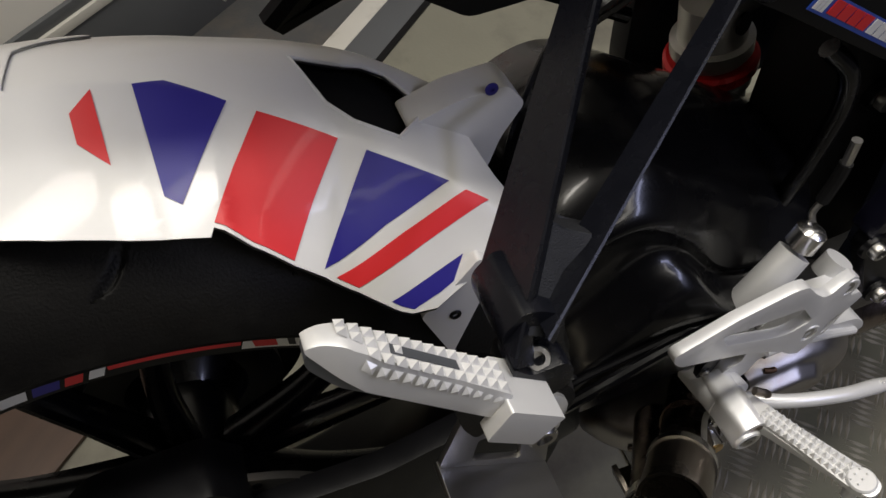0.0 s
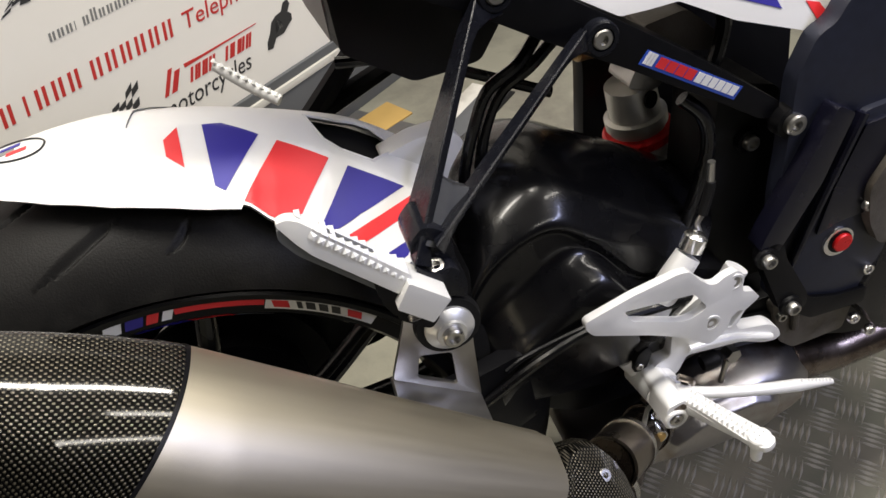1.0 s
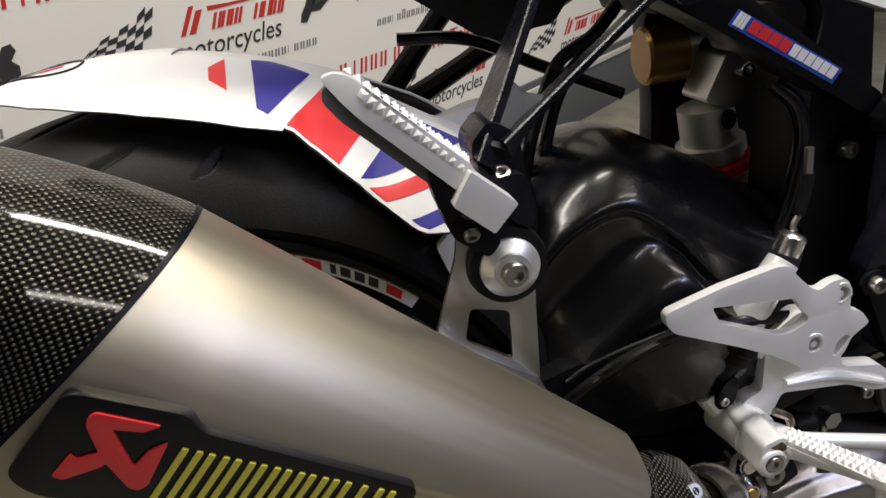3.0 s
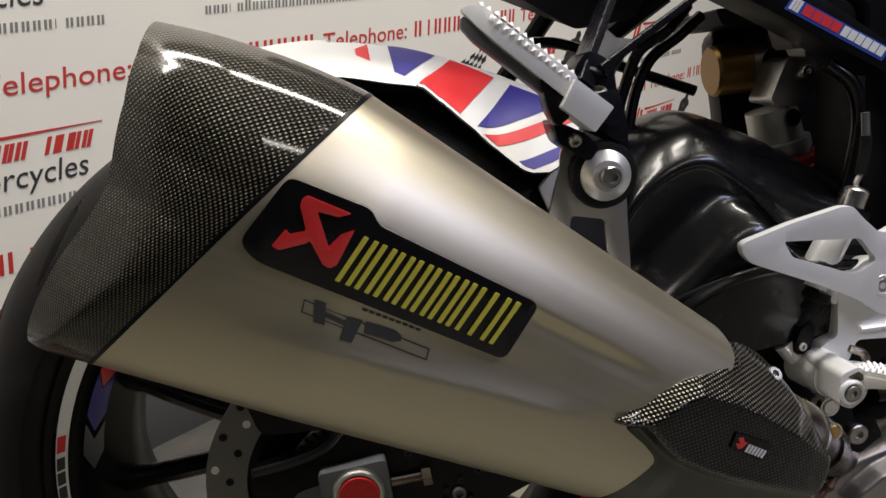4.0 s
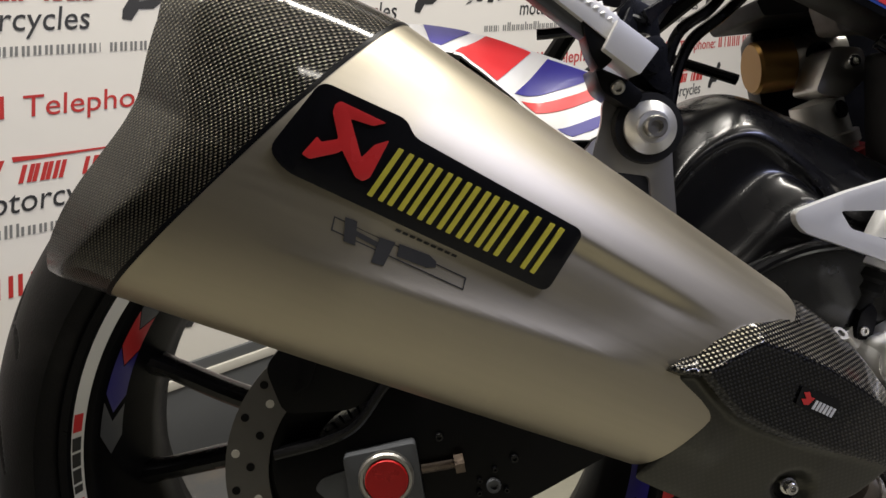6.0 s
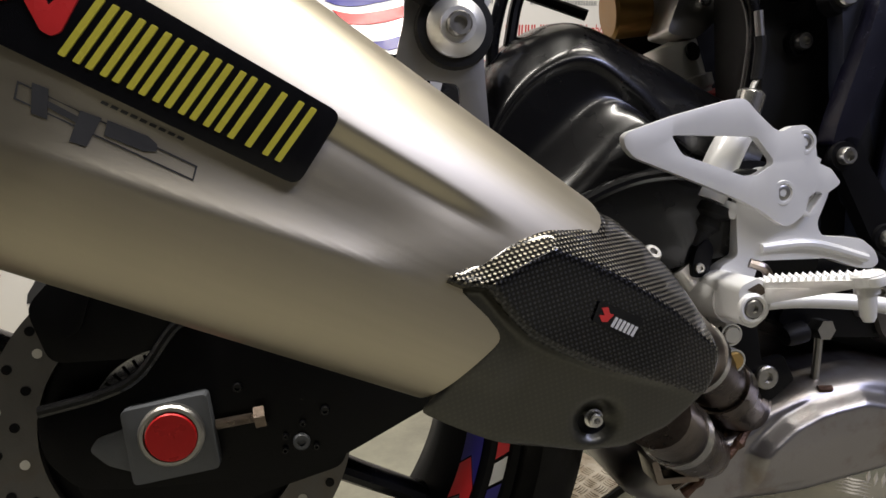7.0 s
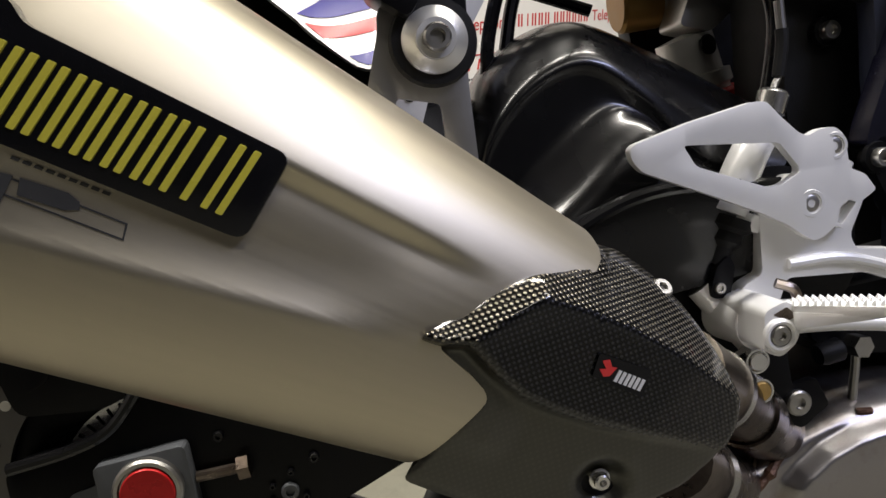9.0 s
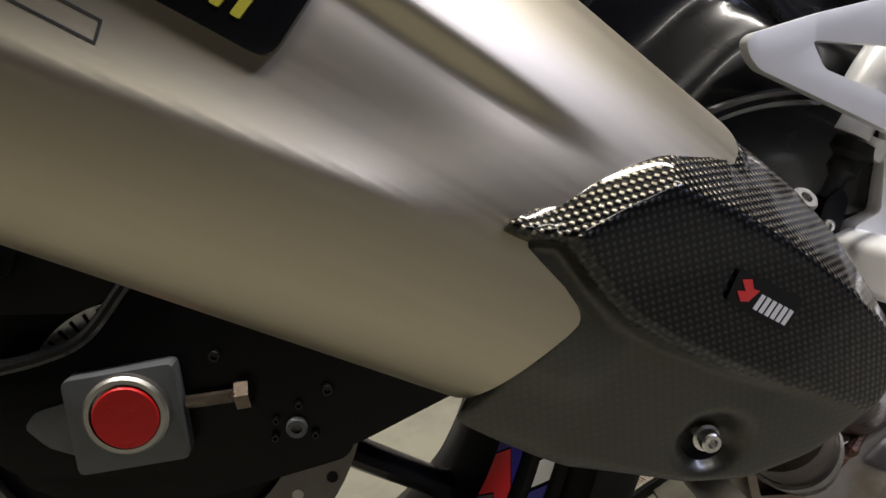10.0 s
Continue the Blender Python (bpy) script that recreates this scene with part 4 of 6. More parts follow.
FLAG = [
    ("red_stripe", RED_VINYL, [(75.0, -0.0190), (76.6, -0.0281), (76.4, -0.0404), (74.4, -0.0508)]),
    ("blue_field", BLUE_VINYL, [(72.2, -0.0180), (70.0, -0.0169), (65.8, -0.0290), (69.9, -0.0692), (71.1, -0.0648)]),
    ("red_cross", RED_VINYL, [(63.7, -0.0344), (60.7, -0.0398), (57.5, -0.0454), (59.6, -0.0668), (61.5, -0.0882), (64.9, -0.0842), (67.8, -0.0778), (65.9, -0.0560)]),
    ("blue_field", BLUE_VINYL, [(55.2, -0.0504), (51.9, -0.0577), (48.4, -0.0653), (52.9, -0.0741), (58.6, -0.0890), (56.7, -0.0685)]),
    ("red_stripe", RED_VINYL, [(46.9, -0.0692), (44.8, -0.0737), (49.3, -0.0817), (54.8, -0.0925), (57.3, -0.0906), (51.4, -0.0775)]),
    ("blue_field", BLUE_VINYL, [(45.7, -0.0878), (48.2, -0.0920), (51.1, -0.0966), (48.7, -0.1000), (46.7, -0.0972), (45.8, -0.0951)]),
]
for name, m, q in FLAG:
    hug_patch(q, 0.0034, 0.0003, m, name, hugger, "", 6)
for a, y, w, m in ((94.6, -0.0050, 0.012, INK_GREY), (93.0, -0.0085, 0.010, RED_VINYL), (94.0, 0.0005, 0.006, BLUE_VINYL)):
    hug_patch([(a - 1.2, y - 0.002), (a - 1.2, y + 0.002), (a + 1.2, y + 0.002), (a + 1.2, y - 0.002)], 0.0050, 0.0003, m, "logo_bar", hugger)
oval = [(93.8 + 4.2 * math.cos(t), -0.0040 + 0.0135 * math.sin(t + 0.5)) for t in (math.tau * k / 28 for k in range(28))]
part("logo_ring", tube([hug(a, y, 0.0052) for a, y in oval + oval[:1]], 0.0007, 5, 2), INK_BLACK, hugger)


# -- pillion bracket, peg, silencer hanger
def forged_arm(ridge, width, depth, flare, name):
    """A forged blade: a narrow outer face along the ridge, a deep side behind it, wider at its eye."""
    a, b = Vector(ridge[0]), Vector(ridge[1])
    d = (b - a).normalized()
    across = Vector((-d.z, 0, d.x)).normalized()
    if across.x < 0:
        across = -across
    bm = bmesh.new()
    rings = []
    for k in range(19):
        u = k / 18
        p = a.lerp(b, u)
        w = width * (1 + 0.25 * (u - 0.5) ** 2) + flare * max(0.0, 1 - u / 0.16) ** 2 + 0.35 * flare * max(0.0, (u - 0.84) / 0.16) ** 2
        deep = depth[0] * (1 - u) + depth[1] * u
        c = 0.0009
        front, back = p + across * w + Vector((0, 0.0025, 0)), p + across * (0.55 * w) + Vector((0, deep, 0))
        ring = [p + across * c, p + Vector((0, c, 0)), p + across * 0.0015 + Vector((0, deep, 0)), back, front + Vector((0, c, 0)), front - across * c]
        rings.append([bm.verts.new(q) for q in ring])
    for r0, r1 in zip(rings, rings[1:]):
        for k in range(6):
            bm.faces.new((r0[k], r0[(k + 1) % 6], r1[(k + 1) % 6], r1[k]))
    bm.faces.new(rings[0])
    bm.faces.new(rings[-1])
    bmesh.ops.recalc_face_normals(bm, faces=bm.faces[:])
    return part(name, bm, ANODISED_BLACK, bracket, "", 24)


bracket = part("pillion_bracket", slab(rounded([(0.2080, 0.594), (0.1990, 0.586), (0.1982, 0.578), (0.2005, 0.566), (0.2060, 0.554), (0.2140, 0.540), (0.2230, 0.535), (0.2255, 0.548), (0.2225, 0.566), (0.2230, 0.584), (0.2140, 0.592)], 0.004), -0.138, -0.168, (), 0.0012), ANODISED_BLACK, bike, "black forged V-shaped pillion footrest bracket")
part("bolt_seat", slab(rounded([(0.1983, 0.5790), (0.1978, 0.5720), (0.2003, 0.5620), (0.2058, 0.5540), (0.2120, 0.5480), (0.2195, 0.5500), (0.2220, 0.5620), (0.2185, 0.5690), (0.2050, 0.5690)], 0.003), -0.164, -0.1780, (), 0.0016), ANODISED_BLACK, bracket)
forged_arm(((0.2865, -0.0780, 0.6730), (0.1985, -0.1785, 0.5800)), 0.0062, (0.018, 0.040), 0.016, "bracket_arm")
forged_arm(((0.3520, -0.0800, 0.6320), (0.2130, -0.1760, 0.5850)), 0.0056, (0.012, 0.017), 0.012, "bracket_arm")
bm = bmesh.new()
web = [(0.2280, -0.1430, 0.6080), (0.2360, -0.1440, 0.5985), (0.2440, -0.1480, 0.5955), (0.2210, -0.1680, 0.5780), (0.2130, -0.1715, 0.5800), (0.2050, -0.1700, 0.5850)]
outer = [bm.verts.new(q) for q in web]
inner = [bm.verts.new(Vector(q) + Vector((0.002, 0.012, -0.006))) for q in web]
bm.faces.new(outer)
bm.faces.new(inner[::-1])
for k in range(6):
    bm.faces.new((outer[k], inner[k], inner[(k + 1) % 6], outer[(k + 1) % 6]))
bmesh.ops.recalc_face_normals(bm, faces=bm.faces[:])
soften(bm, 0.0010, 2, 50)
part("bracket_web", bm, CAST_BLACK, bracket, "rough cast web between the arms")
for at in ((0.2993, -0.0630, 0.6726), (0.3624, -0.0645, 0.6227)):
    part("bracket_eye", lathe([(0, 0), (0, 0.0118), (0.0158, 0.0118), (0.0168, 0.0108), (0.0168, 0.0080), (0.014, 0.0076), (0.014, 0)], at, RIGHT, 28, False), ANODISED_BLACK, bracket)
    screw(bracket, Vector(at) + Vector((0, -0.0135, 0)), RIGHT, 0.0068, ZINC, "bright socket bolt", 0.0045)
screw(bracket, (0.2095, -0.1715, 0.5675), (0.05, -0.50, 0.85), 0.0052, ZINC, "bright socket bolt", 0.0040)
part("bracket_leg", slab(rounded([(0.2160, 0.575), (0.2250, 0.572), (0.2290, 0.545), (0.2250, 0.520), (0.2120, 0.515), (0.1960, 0.522), (0.2000, 0.545)], 0.004), -0.146, -0.160, (), 0.002), BLACK_METAL, bracket)

# folded peg
PU = Vector((0.659, 0, -0.752))
PO = Vector((0.752, 0, 0.659))
P0 = Vector((0.1465, 0, 0.6360))


def on_peg(a, h):
    q = P0 + PU * a + PO * h
    return (q.x, q.z)


def peg_lean(bm):
    """The peg swings inwards to its tip and its outer side narrows there."""
    for v in bm.verts:
        a = (Vector((v.co.x, 0, v.co.z)) - P0).dot(PU)
        v.co.y = -0.1745 + (v.co.y + 0.1745) * (1.0 - 0.55 * max(0.0, min(1.0, (0.018 - a) / 0.022))) + 0.0050 * max(0.0, 1 - a / 0.072)
    return bm


peg = part("pillion_footrest", peg_lean(slab(rounded([on_peg(-0.003, -0.0095), on_peg(0.0, -0.004), on_peg(0.006, -0.0005), on_peg(0.0735, 0.0), on_peg(0.075, -0.0135), on_peg(0.022, -0.0130), on_peg(0.010, -0.0120)], 0.0025), -0.1745, -0.1880, (), 0.0022)), SILVER, bike, "silver folded pillion footrest with rows of studs")
part("footrest_block", slab(rounded([on_peg(0.0715, -0.0025), on_peg(0.0995, -0.0015), on_peg(0.0995, -0.0192), on_peg(0.0750, -0.0200)], 0.0012), -0.1700, -0.1935, (), 0.0009), SILVER, peg, "smooth silver root block")
# the underside's dark grey paints the shade below the silver footrest
part("footrest_underside", peg_lean(slab(rounded([on_peg(0.0, -0.0110), on_peg(0.012, -0.0118), on_peg(0.072, -0.0125), on_peg(0.074, -0.0190), on_peg(0.062, -0.0190), on_peg(0.014, -0.0190), on_peg(0.003, -0.0170)], 0.003), -0.1710, -0.1830, (), 0.002)), ALU_DARK, peg, "rounded underside of the footrest with its shade painted dark grey")
part("hinge_lug", slab(rounded([on_peg(0.056, -0.0125), on_peg(0.074, -0.0130), on_peg(0.084, -0.0190), on_peg(0.082, -0.0290), on_peg(0.072, -0.0250), on_peg(0.062, -0.0180)], 0.003), -0.1700, -0.1860, (), 0.002), BLACK_METAL, peg, "black hinge lug under the footrest")


def stud(at, up, r, h):
    bm = bmesh.new()
    up = Vector(up).normalized()
    u = PU if abs(up.dot(PU)) < 0.5 else Vector((1, 0, 0))
    u = (u - up * u.dot(up)).normalized()
    w = up.cross(u)
    ring = [bm.verts.new(Vector(at) + r * (x * u + y * w)) for x, y in ((-1, -1), (1, -1), (1, 1), (-1, 1))]
    tip = bm.verts.new(Vector(at) + up * h)
    for k in range(4):
        bm.faces.new((ring[k], ring[(k + 1) % 4], tip))
    bm.faces.new(ring[::-1])
    bmesh.ops.recalc_face_normals(bm, faces=bm.faces[:])
    return bm


for k in range(14):
    a = 0.0055 + k * 0.0049
    for j, y in enumerate((-0.1765, -0.1807, -0.1850)):
        if j == 1 and 4 < k < 10:
            continue
        if j == 2 and k < 2:
            continue
        x, z = on_peg(a, -0.0002)
        part("stud", peg_lean(stud((x, y, z), PO, 0.0019, 0.0025)), SILVER, peg)
for k in range(12):
    x, z = on_peg(0.0150 + k * 0.0049, -0.0035)
    part("stud", peg_lean(stud((x, -0.1879, z), (0.25, -0.95, 0.2), 0.0018, 0.0011)), SILVER, peg)
part("footrest_slot", peg_lean(slab(rounded([on_peg(0.022, 0.0), on_peg(0.050, 0.0), on_peg(0.050, 0.0004), on_peg(0.022, 0.0004)], 0.0001), -0.1790, -0.1826, (), 0)), ALU_DARK, peg)
part("footrest_pivot", slab(rounded([(0.178, 0.560), (0.196, 0.548), (0.204, 0.538), (0.196, 0.530), (0.180, 0.545)], 0.004), -0.150, -0.178, (), 0.002), BLACK_METAL, bike)
screw(bike, (0.189, -0.178, 0.5455), (0, -0.8, -0.5), 0.0042, ZINC, "", 0.003)

RING = Vector((0.2066, -0.1585, 0.5188))
part("rubber_bush", lathe([(0, 0), (0, 0.0200), (0.005, 0.0216), (0.010, 0.0204), (0.012, 0)], RING, RIGHT, 40, False), BLACK_PLASTIC, bike, "black rubber mounting bush")
washer = part("mount_washer", lathe([(0.010, 0), (0.010, 0.0158), (0.0125, 0.0158), (0.0135, 0.0150), (0.0165, 0.0098), (0.0185, 0.0094), (0.0185, 0)], RING, RIGHT, 48, False), TURNED_ALU, bike, "turned aluminium conical washer")
screw(washer, RING + Vector((0, -0.0185, 0)), RIGHT, 0.0066, ZINC, "torx bolt", 0.005, 0.55)
hang_out = rounded([(0.1838, 0.5390), (0.1815, 0.5284), (0.1623, 0.4850), (0.2143, 0.4420), (0.2187, 0.4881), (0.2240, 0.5300), (0.200, 0.548)], 0.003)
hang_hole = rounded([(0.1833, 0.4972), (0.1775, 0.4790), (0.2012, 0.4600), (0.2040, 0.4900)], 0.003)
hanger = part("silencer_hanger", slab(hang_out, -0.158, -0.1615, [hang_hole], 0.0008), STEEL, bike, "brushed steel silencer hanger plate")
part("hanger_foot", slab(rounded([(0.1623, 0.4855), (0.2143, 0.4425), (0.2123, 0.4395), (0.1603, 0.4825)], 0.0005), -0.158, -0.192, (), 0.0008), STEEL, hanger)

# -- rider footrest, heel guard, brake pedal
heel_out = rounded([(0.3024, 0.4436), (0.3026, 0.4375), (0.3072, 0.4301), (0.3534, 0.4031), (0.3759, 0.3890), (0.3890, 0.3795), (0.3968, 0.3716), (0.4040, 0.3660), (0.4100, 0.3662), (0.4215, 0.3709), (0.4265, 0.3665), (0.4330, 0.3690), (0.4400, 0.3790), (0.4523, 0.3826), (0.4555, 0.3845), (0.4490, 0.3950), (0.4377, 0.4014), (0.4380, 0.4158), (0.4368, 0.4225), (0.4310, 0.4275), (0.4200, 0.4285), (0.4110, 0.4265), (0.4045, 0.4300), (0.3951, 0.4410), (0.3880, 0.4515), (0.3800, 0.4530), (0.3400, 0.4503), (0.3055, 0.4460)], 0.0028, 3)
heel_hole = rounded([(0.334, 0.4389), (0.3915, 0.4272), (0.4013, 0.4105), (0.4005, 0.4075), (0.3885, 0.4029), (0.3800, 0.4040), (0.3396, 0.4257)], 0.0028, 3)
heel_hole2 = rounded([(0.4265, 0.3806), (0.4340, 0.3831), (0.4389, 0.3803), (0.4258, 0.3702), (0.4225, 0.3720)], 0.0012, 2)


def heel_lift(x, z):
    return -0.005 * max(0, min(1, (0.36 - x) / 0.05)) + 0.22 * max(0, x - 0.40)


heel = part("heel_guard", slab(heel_out, -0.1255, -0.1325, [heel_hole, heel_hole2], 0.0026, heel_lift), SILVER, bike, "cast silver heel guard plate with triangular opening")
for x, z, y in ((0.4292, 0.4165, -0.1250), (0.4060, 0.3880, -0.1302)):
    part("bolt_seat", lathe([(0, 0), (0, 0.0082), (0.0008, 0.0078), (0.0008, 0.0060), (-0.0012, 0.0054), (-0.0012, 0)], (x, y - 0.0008, z), RIGHT, 28, False), SILVER, heel)
    screw(heel, (x, y + 0.0004, z), RIGHT, 0.0050, ZINC, "torx bolt", 0.0016, 0.5)
lower_out = rounded([(0.383, 0.392), (0.3800, 0.372), (0.3775, 0.350), (0.3640, 0.346), (0.3540, 0.330), (0.366, 0.318), (0.384, 0.328), (0.3925, 0.3440), (0.4433, 0.3346), (0.4640, 0.3230), (0.4744, 0.3205), (0.4805, 0.3230), (0.4786, 0.3325), (0.4690, 0.3430), (0.4397, 0.3507), (0.4372, 0.3600), (0.450, 0.380), (0.444, 0.398), (0.405, 0.405)], 0.004, 3)
lower = part("footrest_carrier", slab(lower_out, -0.104, -0.1165, (), 0.0025), SILVER, bike, "cast silver footrest carrier")
part("carrier_rib", tube([(0.394, -0.118, 0.3525), (0.430, -0.1185, 0.3475), (0.470, -0.118, 0.3290)], [0.003, 0.0035, 0.003], 10, 6), SILVER, lower)
part("carrier_boss", tube([(0.4400, -0.100, 0.392), (0.4480, -0.100, 0.404)], 0.0095, 16, 1, 1, False), SILVER, lower)
# rider footrest points towards the camera side
fr = part("rider_footrest", slab(rounded([(0.352, 0.342), (0.366, 0.345), (0.374, 0.335), (0.368, 0.320), (0.357, 0.314), (0.348, 0.320)], 0.004), -0.112, -0.157, (), 0.003), SILVER, bike, "silver rider footrest with toothed top")
FA, FB = Vector((0.3690, -0.140, 0.3400)), Vector((0.3985, -0.2215, 0.3490))
FD = (FB - FA).normalized()
FS = FD.cross(Vector((0, 0, 1))).normalized()
FU = FS.cross(FD)
FREST = Matrix((FD, FS, FU)).transposed().to_4x4()
FREST.translation = FA
LEN = (FB - FA).length
flat_bar = rounded([(-0.004, -0.0085), (0.030, -0.0080), (LEN - 0.014, -0.0105), (LEN - 0.002, -0.0085), (LEN, 0.0), (LEN - 0.002, 0.0085), (LEN - 0.014, 0.0105), (0.030, 0.0080), (-0.004, 0.0085)], 0.006, 4)
XZ_TO_XY = Matrix(((1, 0, 0, 0), (0, 0, 1, 0), (0, 1, 0, 0), (0, 0, 0, 1)))
part("footrest_bar", slab([(x, z * 0.8) for x, z in flat_bar], -0.0005, -0.0055, (), 0.0012, None, FREST @ XZ_TO_XY), SILVER, fr)
for side in (-1, 1):
    web = slab(rounded([(-0.006, -0.004), (0.074, -0.005), (0.060, -0.0075), (0.020, -0.013), (-0.002, -0.020), (-0.010, -0.014)], 0.002), 0.0055 * side + 0.0016, 0.0055 * side - 0.0016, (), 0.0008, None, FREST)
    part("footrest_web", web, SILVER, fr)
part("footrest_end", lathe([(-0.005, 0), (-0.005, 0.0088), (0.0006, 0.0086), (0.0016, 0.0076), (0.0016, 0)], FREST @ Vector((LEN - 0.011, 0, 0)), FU, 28, False), SILVER, fr)
for k in range(15):
    for j in (-1, 0, 1):
        at = FREST @ Vector((0.012 + k * 0.0046, j * 0.0046, -0.0006))
        part("tooth", stud(at, FU, 0.0021, 0.0032), SILVER, fr)
part("feeler_post", lathe([(0, 0), (0, 0.0066), (0.006, 0.0064), (0.0062, 0.0050), (0.019, 0.0040), (0.0215, 0.0028), (0.022, 0)], FREST @ Vector((LEN - 0.0125, 0.0, -0.004)), (-0.10, -0.06, -1), 20, False), SILVER, fr, "tapered feeler post")
part("pivot_pocket", slab(rounded([(0.3565, 0.3390), (0.3650, 0.3415), (0.3700, 0.3350), (0.3640, 0.3335)], 0.0012), -0.1562, -0.1574, (), 0), PIPE_DARK, fr, "dark pocket in the footrest clevis")
part("pivot_lug", lathe([(0, 0.0062), (0, 0.0098), (0.0022, 0.0094), (0.0030, 0.0080), (0.0022, 0.0064)], (0.3580, -0.1568, 0.3270), RIGHT, 32), SILVER, fr)
screw(fr, (0.3580, -0.157, 0.3270), RIGHT, 0.0056, ZINC, "pivot bolt", 0.003, 0.45)
part("spring", tube([(0.372, -0.138, 0.350), (0.380, -0.141, 0.345), (0.384, -0.138, 0.336)], 0.003, 8, 5), STEEL_TAN, fr)
pedal = part("brake_pedal", tube([(0.366, -0.126, 0.322), (0.400, -0.142, 0.3195), (0.440, -0.150, 0.310), (0.474, -0.150, 0.2965), (0.508, -0.150, 0.2832)], [0.006, 0.0050, 0.0052, 0.0056, 0.0026], 12, 8, 1.0), SILVER, bike, "silver brake pedal with toothed tip")
for k in range(9):
    at = Vector((0.4770, -0.1500, 0.3005)).lerp(Vector((0.505, -0.1500, 0.2870)), k / 8)
    part("tooth", stud(at, (0.35, -0.1, 0.9), 0.0017, 0.0026), SILVER, pedal)
part("pedal_pivot", tube([(0.360, -0.095, 0.326), (0.364, -0.128, 0.326)], 0.0165, 24, 1, 1, False), SILVER, bike)
part("pedal_sleeve", tube([(0.346, -0.098, 0.348), (0.360, -0.104, 0.322), (0.366, -0.11, 0.310)], 0.0095, 16, 4), SILVER, bike)
# master cylinder, rod and hoses
mc = part("master_cylinder", tube([(0.368, -0.104, 0.390), (0.386, -0.104, 0.4175), (0.405, -0.101, 0.437)], [0.0125, 0.0115, 0.0105], 20, 6), SILVER, bike, "grey brake master cylinder")
part("banjo", lathe([(-0.004, 0), (-0.004, 0.0095), (0.008, 0.0095), (0.010, 0.0075), (0.012, 0)], (0.409, -0.101, 0.446), (0.45, 0, 0.9), 12, False), BRIGHT, mc, "bright banjo bolt")
part("rubber_boot", lathe([(0, 0), (0, 0.0135), (-0.006, 0.014), (-0.009, 0.010), (-0.015, 0.0105), (-0.019, 0.007), (-0.03, 0.006), (-0.03, 0)], (0.371, -0.104, 0.386), (0.45, 0, 0.75), 20, False), BLACK_PLASTIC, mc, "black rubber boot")
part("cylinder_cup", lathe([(0, 0.004), (0, 0.0105), (0.003, 0.0112), (0.007, 0.0112), (0.010, 0.0095), (0.010, 0.004)], (0.3815, -0.105, 0.3855), (-0.53, 0, -0.85), 24), SILVER, mc)
part("push_rod", slab(rounded([(0.352, 0.361), (0.361, 0.366), (0.364, 0.358), (0.357, 0.340), (0.346, 0.342), (0.347, 0.350)], 0.003), -0.098, -0.112, (), 0.0015), BLACK_METAL, mc)
screw(mc, (0.3515, -0.112, 0.3475), RIGHT, 0.0035, ZINC, "", 0.002)
part("hose_sleeve", tube([(0.4245, -0.090, 0.462), (0.4300, -0.090, 0.480), (0.4315, -0.090, 0.490)], 0.0040, 10, 4), BLACK_PLASTIC, bike)
part("hose_sleeve", tube([(0.4315, -0.090, 0.490), (0.4325, -0.090, 0.507)], 0.0030, 10, 1, 1, False), STEEL, bike)
part("brake_pipe", tube([(0.4245, -0.090, 0.462), (0.4195, -0.091, 0.455), (0.4195, -0.094, 0.447), (0.4120, -0.100, 0.446)], 0.0022, 8, 6), STEEL, bike, "bent steel brake pipe")
part("brake_hose", tube([(0.430, -0.055, 0.545), (0.444, -0.06, 0.527), (0.448, -0.06, 0.500), (0.440, -0.06, 0.467), (0.428, -0.06, 0.436), (0.418, -0.06, 0.404), (0.421, -0.062, 0.369)], 0.0058, 12, 8), BLACK_GLOSS, bike, "black brake hose")

# -- frame plate, pivot cap
plate_out = rounded([(0.503, 0.352), (0.516, 0.395), (0.535, 0.445), (0.560, 0.500), (0.610, 0.50), (0.612, 0.40), (0.597, 0.33), (0.575, 0.29), (0.53, 0.295), (0.498, 0.325)], 0.008)
frame_plate = part("frame_plate", slab(plate_out, -0.060, -0.088, (), 0.004), FRAME_PAINT, bike, "dark blue-black cast frame side plate")
part("frame_rib", tube([(0.502, -0.089, 0.358), (0.511, -0.090, 0.382), (0.518, -0.090, 0.400), (0.530, -0.090, 0.432), (0.56, -0.088, 0.50)], [0.002, 0.003, 0.003, 0.004, 0.005], 10, 8), BLUE_METAL, frame_plate)
part("frame_panel", slab(rounded([(0.527, 0.395), (0.545, 0.402), (0.578, 0.402), (0.600, 0.420), (0.60, 0.49), (0.562, 0.49), (0.540, 0.440)], 0.004), -0.087, -0.0915, (), 0.0015), BLUE_METAL, frame_plate)
part("frame_panel", slab(rounded([(0.512, 0.342), (0.528, 0.325), (0.557, 0.314), (0.588, 0.310), (0.585, 0.292), (0.53, 0.298), (0.504, 0.322)], 0.004), -0.087, -0.0915, (), 0.0015), BLACK_METAL, frame_plate)
arm_out = rounded([(0.471, 0.398), (0.480, 0.412), (0.492, 0.408), (0.496, 0.390), (0.519, 0.340), (0.519, 0.326), (0.507, 0.320), (0.494, 0.328), (0.474, 0.388)], 0.005)
part("mount_arm", slab(arm_out, -0.085, -0.098, (), 0.002), BLACK_METAL, frame_plate)
part("frame_arm", slab(rounded([(0.470, 0.408), (0.476, 0.422), (0.508, 0.478), (0.530, 0.520), (0.545, 0.510), (0.522, 0.455), (0.500, 0.420), (0.486, 0.398)], 0.004), -0.080, -0.098, (), 0.003), BLUE_METAL, frame_plate)
